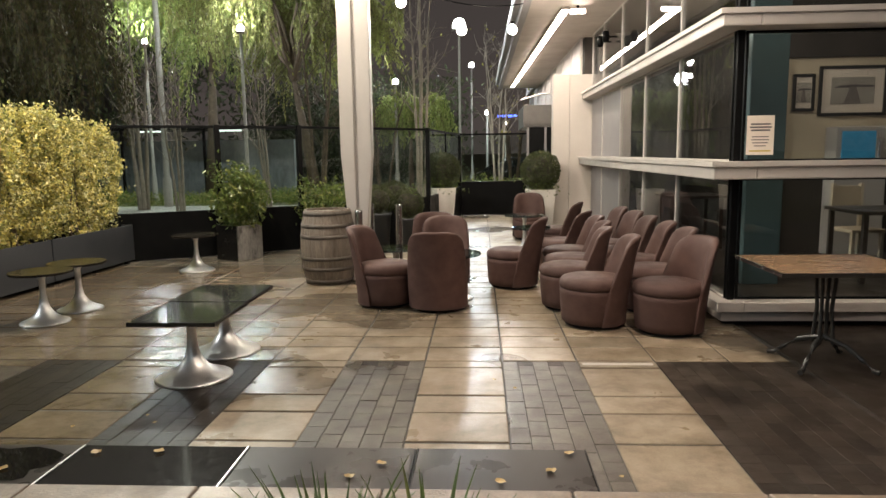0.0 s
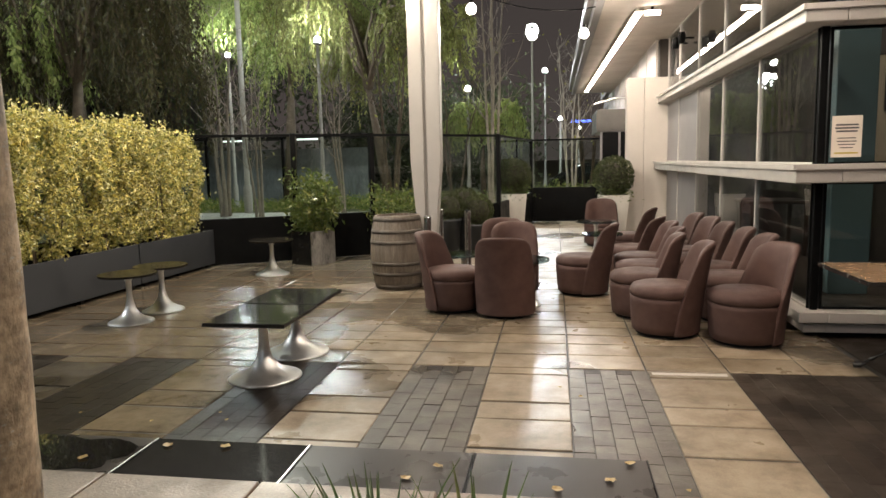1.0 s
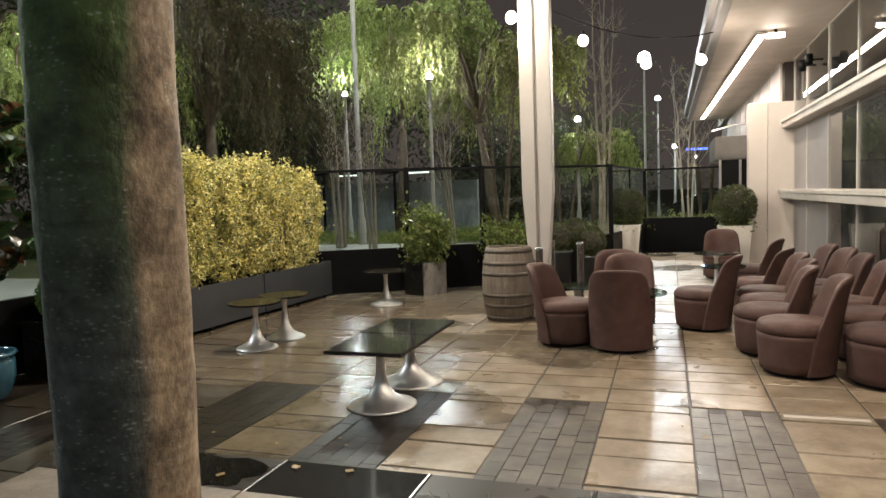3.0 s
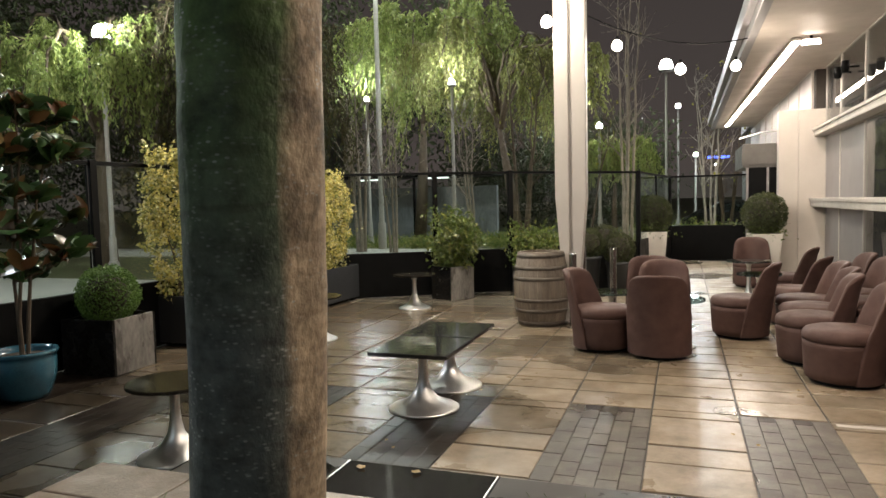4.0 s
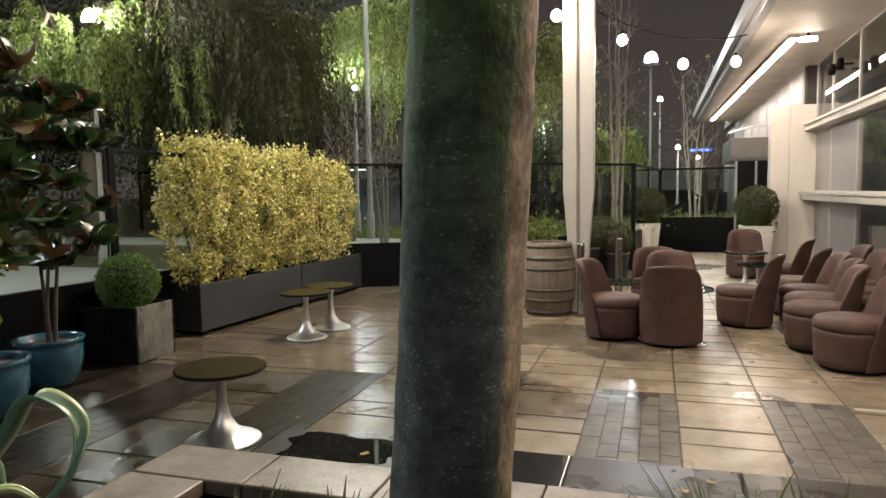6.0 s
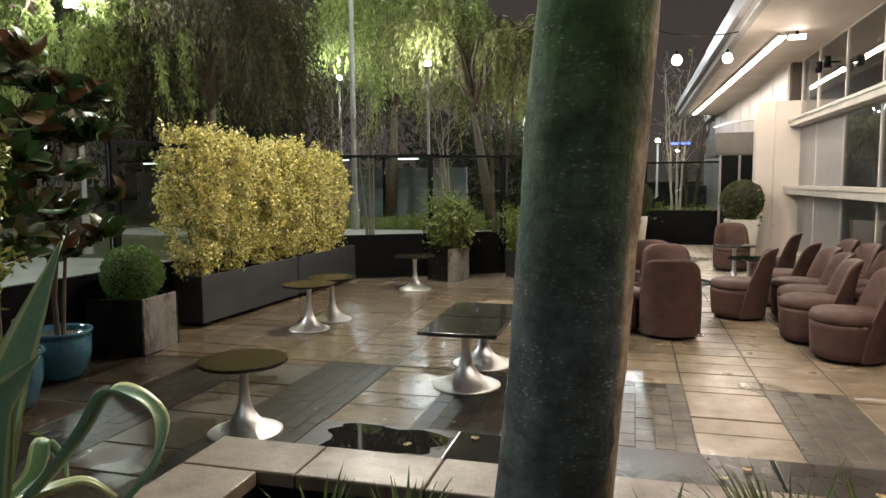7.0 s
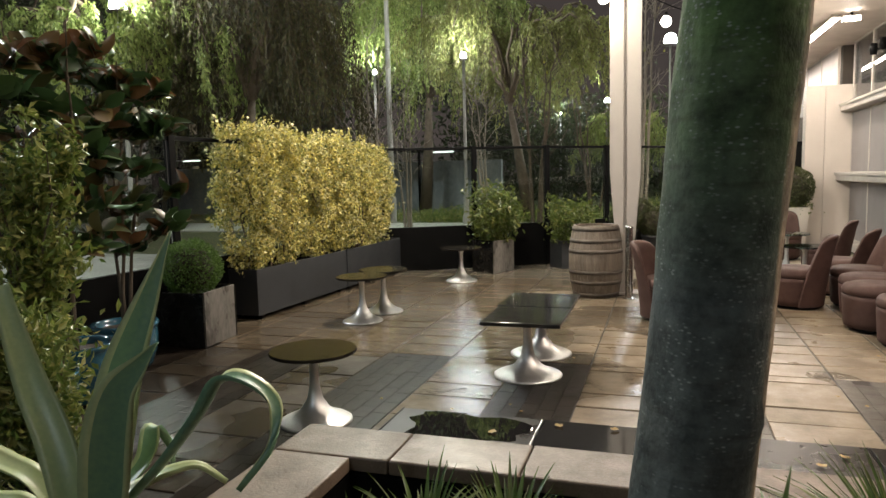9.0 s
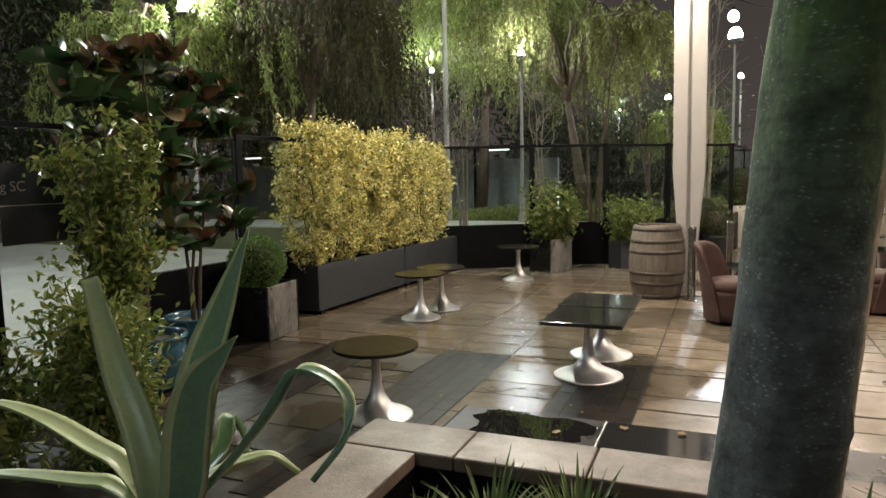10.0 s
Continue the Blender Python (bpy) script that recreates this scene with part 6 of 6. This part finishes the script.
def thin_tree(x, y, h, stems, seed, bark, name="bare_tree", label="slim bare multi-stemmed tree with a few yellow leaves", leaves=60, spread=0.22, r=0.05):
    s = thing(name, (x, y, -0.075), 0, label, "tree")
    g = rng(seed)
    bm = bmesh.new()
    ends = []
    for k in range(stems):
        a = g.uniform(0, 6.28)
        hh = h * g.uniform(0.75, 1.0)
        dx, dy = math.cos(a) * spread * hh * g.uniform(0.3, 1), math.sin(a) * spread * hh * g.uniform(0.3, 1)
        pts = []
        for q in np.linspace(0, 1, 9):
            pts.append(np.array([0.12 * math.cos(a) + dx * q ** 1.2, 0.12 * math.sin(a) + dy * q ** 1.2, hh * q]) + g.normal(size=3) * 0.05 * q)
        pipe(pts, list(np.linspace(r, r * 0.15, 9)), 7, bm)
        for w in range(16):
            i = g.integers(3, 9)
            b = pts[i]
            an = g.uniform(0, 6.28)
            L = g.uniform(0.5, 1.4) * (1.2 - i / 10)
            e1 = b + np.array([math.cos(an) * L * 0.45, math.sin(an) * L * 0.45, L * 0.5])
            e = b + np.array([math.cos(an) * L * 0.7, math.sin(an) * L * 0.7, L * 1.0]) + g.normal(size=3) * 0.1
            pipe([b, e1, e], [r * 0.22, r * 0.15, r * 0.06], 4, bm)
            ends += [e1, e]
            for z in range(2):
                e2 = e1 + g.normal(size=3) * 0.3 + np.array([0, 0, 0.25])
                pipe([e1, e2], [r * 0.10, r * 0.04], 3, bm)
                ends.append(e2)
    part("stem", bm, bark, s, smooth=True)
    if leaves:
        ends = np.array(ends)
        c = ends[g.integers(0, len(ends), leaves)] + g.normal(size=(leaves, 3)) * 0.08
        leaf_cloud("leaves", g, c, unit(g.normal(size=c.shape)), 0.11, M_YLEAF, s, 0.6, 0.5, 0.3)
    return s


thin_tree(-1.35, 19.6, 8.0, 4, 71, M_BIRCHDULL, leaves=10, spread=0.13, r=0.055)
thin_tree(1.0, 25.0, 6.0, 4, 73, M_BIRCH, label="pale slim birch with a few yellow leaves", leaves=60, spread=0.15)
thin_tree(1.6, 27.0, 5.0, 5, 74, M_BARK2, leaves=10)
thin_tree(3.0, 30.0, 5.5, 5, 75, M_BARK2, leaves=10)
thin_tree(-9.9, 20.6, 6.0, 4, 76, M_BIRCHDULL, label="pale slim multi-stemmed trunk beneath the willow", leaves=10, spread=0.12, r=0.075)
thin_tree(-8.2, 19.4, 4.6, 3, 77, M_BIRCHDULL, label="pale slim multi-stemmed trunk beneath the willow", leaves=10, spread=0.14)
thin_tree(-4.4, 20.2, 6.2, 3, 78, M_BARK2, leaves=20, spread=0.12, r=0.07)
thin_tree(-6.0, 20.8, 5.5, 3, 80, M_BIRCHDULL, label="pale slim multi-stemmed trunk beneath the willow", leaves=10, spread=0.12)
thin_tree(-3.0, 24.0, 6.0, 4, 79, M_BARK2, leaves=25)
thin_tree(-13.6, 18.2, 5.0, 3, 87, M_BIRCHDULL, label="pale slim multi-stemmed trunk beneath the willow", leaves=8, spread=0.14)

# low planting beyond the fence
def bank(name, x0, x1, y0, y1, n, h, mat, seed, size=0.07, label=""):
    g = rng(seed)
    m = n // 40
    cl = np.stack([g.uniform(x0, x1, m), g.uniform(y0, y1, m), g.uniform(0, h * 0.7, m)], 1)
    c = cl[g.integers(0, m, n)] + g.normal(size=(n, 3)) * np.array([0.25, 0.25, h * 0.22])
    c[:, 2] = np.abs(c[:, 2]) - 0.07
    k = len(c)
    nn = unit(g.normal(size=(k, 3)) + np.array([0, -0.4, 0.7]))
    v, f = leaf_mesh(c, unit(g.normal(size=(k, 3))), nn, size * g.uniform(0.7, 1.4, k), size * 0.5 * g.uniform(0.7, 1.3, k))
    ob = raw(name, v, f, mat)
    tagged(ob, label, "planting", kind="stuff")


bank("ground_cover", -1.2, 5.0, 22.5, 27.0, 9000, 0.7, M_VARIEG, 81, 0.10, "low leafy planting beyond the far fence")
bank("ground_cover", -9.0, -1.5, 22.4, 26.0, 11000, 0.45, M_VARIEG, 82, 0.10, "low scrubby planting under the willows")
bank("ground_cover", -18.0, -8.0, 22.4, 26.0, 10000, 0.4, M_VARIEG, 83, 0.09, "low scrubby planting under the willows")


def woods(name, x0, x1, y0, y1, h, n, seed):
    g = rng(seed)
    m = n // 60
    cl = np.stack([g.uniform(x0, x1, m), g.uniform(y0, y1, m), h * g.uniform(0.1, 1.0, m) ** 0.8], 1)
    c = cl[g.integers(0, m, n)] + g.normal(size=(n, 3)) * np.array([0.8, 0.8, 0.9])
    c[:, 2] = np.abs(c[:, 2])
    k = len(c)
    v, f = leaf_mesh(c, unit(g.normal(size=(k, 3)) + np.array([0, 0, -0.8])), unit(g.normal(size=(k, 3)) + np.array([0, -0.6, 0.2])), g.uniform(0.2, 0.45, k), g.uniform(0.08, 0.18, k))
    tagged(raw(name, v, f, M_WOODS), "dark belt of far trees behind the willows", "woodland", kind="stuff")


woods("far_woods", -48, -9, 27, 34, 13, 26000, 91)
woods("far_woods", -12, -1.5, 38, 43, 5, 12000, 92)
woods("far_woods", -36, -24, 6, 28, 12, 30000, 93)

# far buildings with lit windows
def far_block(x, y, w, d, h, nx, nz, seed, lit):
    b = thing("apartment_building", (x, y, -0.075), 0, "dark distant building with a few lit windows", "building")
    part("wall", B(-w / 2, w / 2, 0, d, 0, h), M_DARKWALL, b)
    part("roof", B(-w / 2 - 0.2, w / 2 + 0.2, -0.2, d + 0.2, h + 0.002, h + 0.3), M_BLACK, b)
    g = rng(seed)
    for i in range(nx):
        for k in range(nz):
            cx, cz = -w / 2 + w * (i + 0.5) / nx, 1.5 + (h - 2) * (k + 0.3) / nz
            on = g.uniform() < lit
            part("window", B(cx - 0.5, cx + 0.5, -0.06, -0.005, cz, cz + 1.2), M_WINLIT if on else M_BLACK, b)


far_block(-48.0, 66.0, 20.0, 8.0, 14.0, 8, 5, 6, 0.15)

# lit shelter behind the willows and its row of strip lights
sh = thing("shelter", (-15.5, 29.0, -0.075), 0, "long low grey shelter with strip lights far behind the trees", "shelter")
part("wall", B(-9, 8, 0, 0.3, 0, 2.3), M_CONCRETE, sh)
part("roof", B(-9.2, 8.2, -1.6, 0.5, 2.7, 2.85, 0.02), M_BLACK, sh)
for k in range(5):
    part("strip", B(-7.6 + 3.2 * k, -6.6 + 3.2 * k, -1.2, -1.14, 2.63, 2.69), M_SHELTERLIGHT, sh)
    part("post", B(-8.9 + 3.4 * k, -8.8 + 3.4 * k, -1.5, -1.4, 0, 2.7), M_BLACK, sh)

# parked car beyond the far planting
car = thing("parked_car", (2.3, 29.5, -0.075), 8, "dark parked car with wet highlights beyond the planting", "car")
cbm = bmesh.new()
prof = [(-2.1, 0.35), (-2.15, 0.75), (-1.5, 0.95), (-0.8, 1.42), (0.6, 1.45), (1.4, 1.0), (2.1, 0.85), (2.15, 0.35)]
L1 = [cbm.verts.new((x, -0.85, z)) for x, z in prof]
L2 = [cbm.verts.new((x, 0.85, z)) for x, z in prof]
for i in range(len(prof) - 1):
    cbm.faces.new((L1[i], L1[i + 1], L2[i + 1], L2[i]))
cbm.faces.new((L1[-1], L1[0], L2[0], L2[-1]))
cbm.faces.new(L1[::-1]), cbm.faces.new(L2)
bmesh.ops.bevel(cbm, geom=cbm.edges[:], offset=0.09, segments=3, affect="EDGES")
part("body", cbm, M_GRANITE, car, smooth=True)
part("side_window", B(-0.95, 0.85, -0.865, -0.852, 1.0, 1.32, 0.004), M_TABLEGLASS, car)
for a in (-1.3, 1.35):
    wbm = lathe([(0.0, -0.1), (0.33, -0.1), (0.34, 0.0), (0.33, 0.1), (0.0, 0.1)], 24)
    bmesh.ops.rotate(wbm, verts=wbm.verts[:], cent=(0, 0, 0), matrix=Matrix.Rotation(math.pi / 2, 3, "X"))
    bmesh.ops.translate(wbm, verts=wbm.verts[:], vec=(a, -0.80, 0.34))
    part("wheel", wbm, M_BLACK, car, smooth=True)
bl = thing("blue_light", (1.6, 33.0, 3.2), 0, "small glowing blue light far off", "light")
part("lens", B(-0.45, 0.45, 0, 0.05, 0, 0.10, 0.01), M_BLUELIGHT, bl)
part("pole", B(-0.03, 0.03, 0.06, 0.12, -3.275, 0.10), M_BLACK, bl)

# ---------------------------------------------------------------- paving pieces
g = rng(500)
ROWY = [2.35, 2.72, 3.10, 3.71, 4.14, 4.44, 5.02, EDGE_Y, 5.55, 5.88, 6.18, 6.46, 6.73, 7.11]
while ROWY[-1] < 17.3:
    ROWY.append(ROWY[-1] + (0.30, 0.42, 0.34, 0.58)[len(ROWY) % 4])
BRICKCOL = (0, 2, 4, 6, 8, 10)


def is_brick(col, y):
    return y < EDGE_Y - 0.01 and (col in BRICKCOL or col >= 12)


slab_count, mesh_cache = 0, {}
far_v, far_f = [], []


def add_box(vs, fs, x0, x1, y0, y1, z0, z1, c=0.004):
    o = len(vs)
    vs += [(x0, y0, z0), (x1, y0, z0), (x1, y1, z0), (x0, y1, z0), (x0, y0, z1 - c), (x1, y0, z1 - c), (x1, y1, z1 - c), (x0, y1, z1 - c),
           (x0 + c, y0 + c, z1), (x1 - c, y0 + c, z1), (x1 - c, y1 - c, z1), (x0 + c, y1 - c, z1)]
    for q in ((0, 1, 5, 4), (1, 2, 6, 5), (2, 3, 7, 6), (3, 0, 4, 7), (4, 5, 9, 8), (5, 6, 10, 9), (6, 7, 11, 10), (7, 4, 8, 11), (8, 9, 10, 11)):
        fs.append(tuple(o + i for i in q))


def piece(name, x0, x1, y0, y1, z1, material, c):
    key = (round(x1 - x0, 3), round(y1 - y0, 3), material.name)
    if key not in mesh_cache:
        vs, fs = [], []
        add_box(vs, fs, -key[0] / 2, key[0] / 2, -key[1] / 2, key[1] / 2, -0.030, 0.0, c)
        me = bpy.data.meshes.new(name)
        me.from_pydata(vs, [], fs)
        me.materials.append(material)
        mesh_cache[key] = me
    ob = new(name, mesh_cache[key])
    ob.parent = floor
    ob.location = ((x0 + x1) / 2, (y0 + y1) / 2, z1)
    ob.rotation_euler = (g.normal() * 0.0016, g.normal() * 0.0016, 0)


for col, (a, b) in enumerate(zip(GX, GX[1:])):
    for y0, y1 in zip(ROWY, ROWY[1:]):
        if is_brick(col, (y0 + y1) / 2):
            continue
        z = g.normal() * 0.0012
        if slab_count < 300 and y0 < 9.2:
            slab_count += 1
            piece("paving_slab", a + 0.006, b - 0.006, y0 + 0.010, y1 - 0.010, z, M_SLAB_DAMPSHADE if b < -2.9 and y1 < 5.1 else M_SLAB, 0.005)
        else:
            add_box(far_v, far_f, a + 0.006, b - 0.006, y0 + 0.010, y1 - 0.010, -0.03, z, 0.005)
raw("far_slabs", far_v, far_f, M_SLAB_FARLIT, floor, "wet paving slabs running to the far end, brighter light put into the colour", kind="stuff")
# clay pavers laid lengthwise in the dark bands
brick_count = 0
bv, bf = [], []
for col, (a, b) in enumerate(zip(GX, GX[1:])):
    if not (col in BRICKCOL or col >= 12):
        continue
    n = max(4, round((b - a) / 0.1165))
    w = (b - a) / n
    for i in range(n):
        y = EDGE_Y - 0.006 - (0.105 if i % 2 else 0.0)
        if i % 2:
            add_box(bv, bf, a + i * w + 0.003, a + (i + 1) * w - 0.003, y + 0.004, EDGE_Y - 0.006, -0.03, 0.0, 0.0016)
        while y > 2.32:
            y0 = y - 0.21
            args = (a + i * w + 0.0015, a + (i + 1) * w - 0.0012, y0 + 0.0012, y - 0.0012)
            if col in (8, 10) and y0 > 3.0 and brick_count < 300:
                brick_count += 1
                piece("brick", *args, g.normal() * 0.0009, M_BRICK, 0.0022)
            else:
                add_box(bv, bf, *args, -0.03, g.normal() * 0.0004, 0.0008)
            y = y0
raw("dark_pavers", bv, bf, M_BRICK_SHADED, floor, "wet clay pavers laid in bands, their shade put into the dark colour", kind="stuff")
# narrow light strip let into the floor
part("floor_strip", B(1.09, 1.60, 5.075, 5.125, 0.002, 0.006), M_WHITE, floor, "narrow pale metal strip set in the paving")
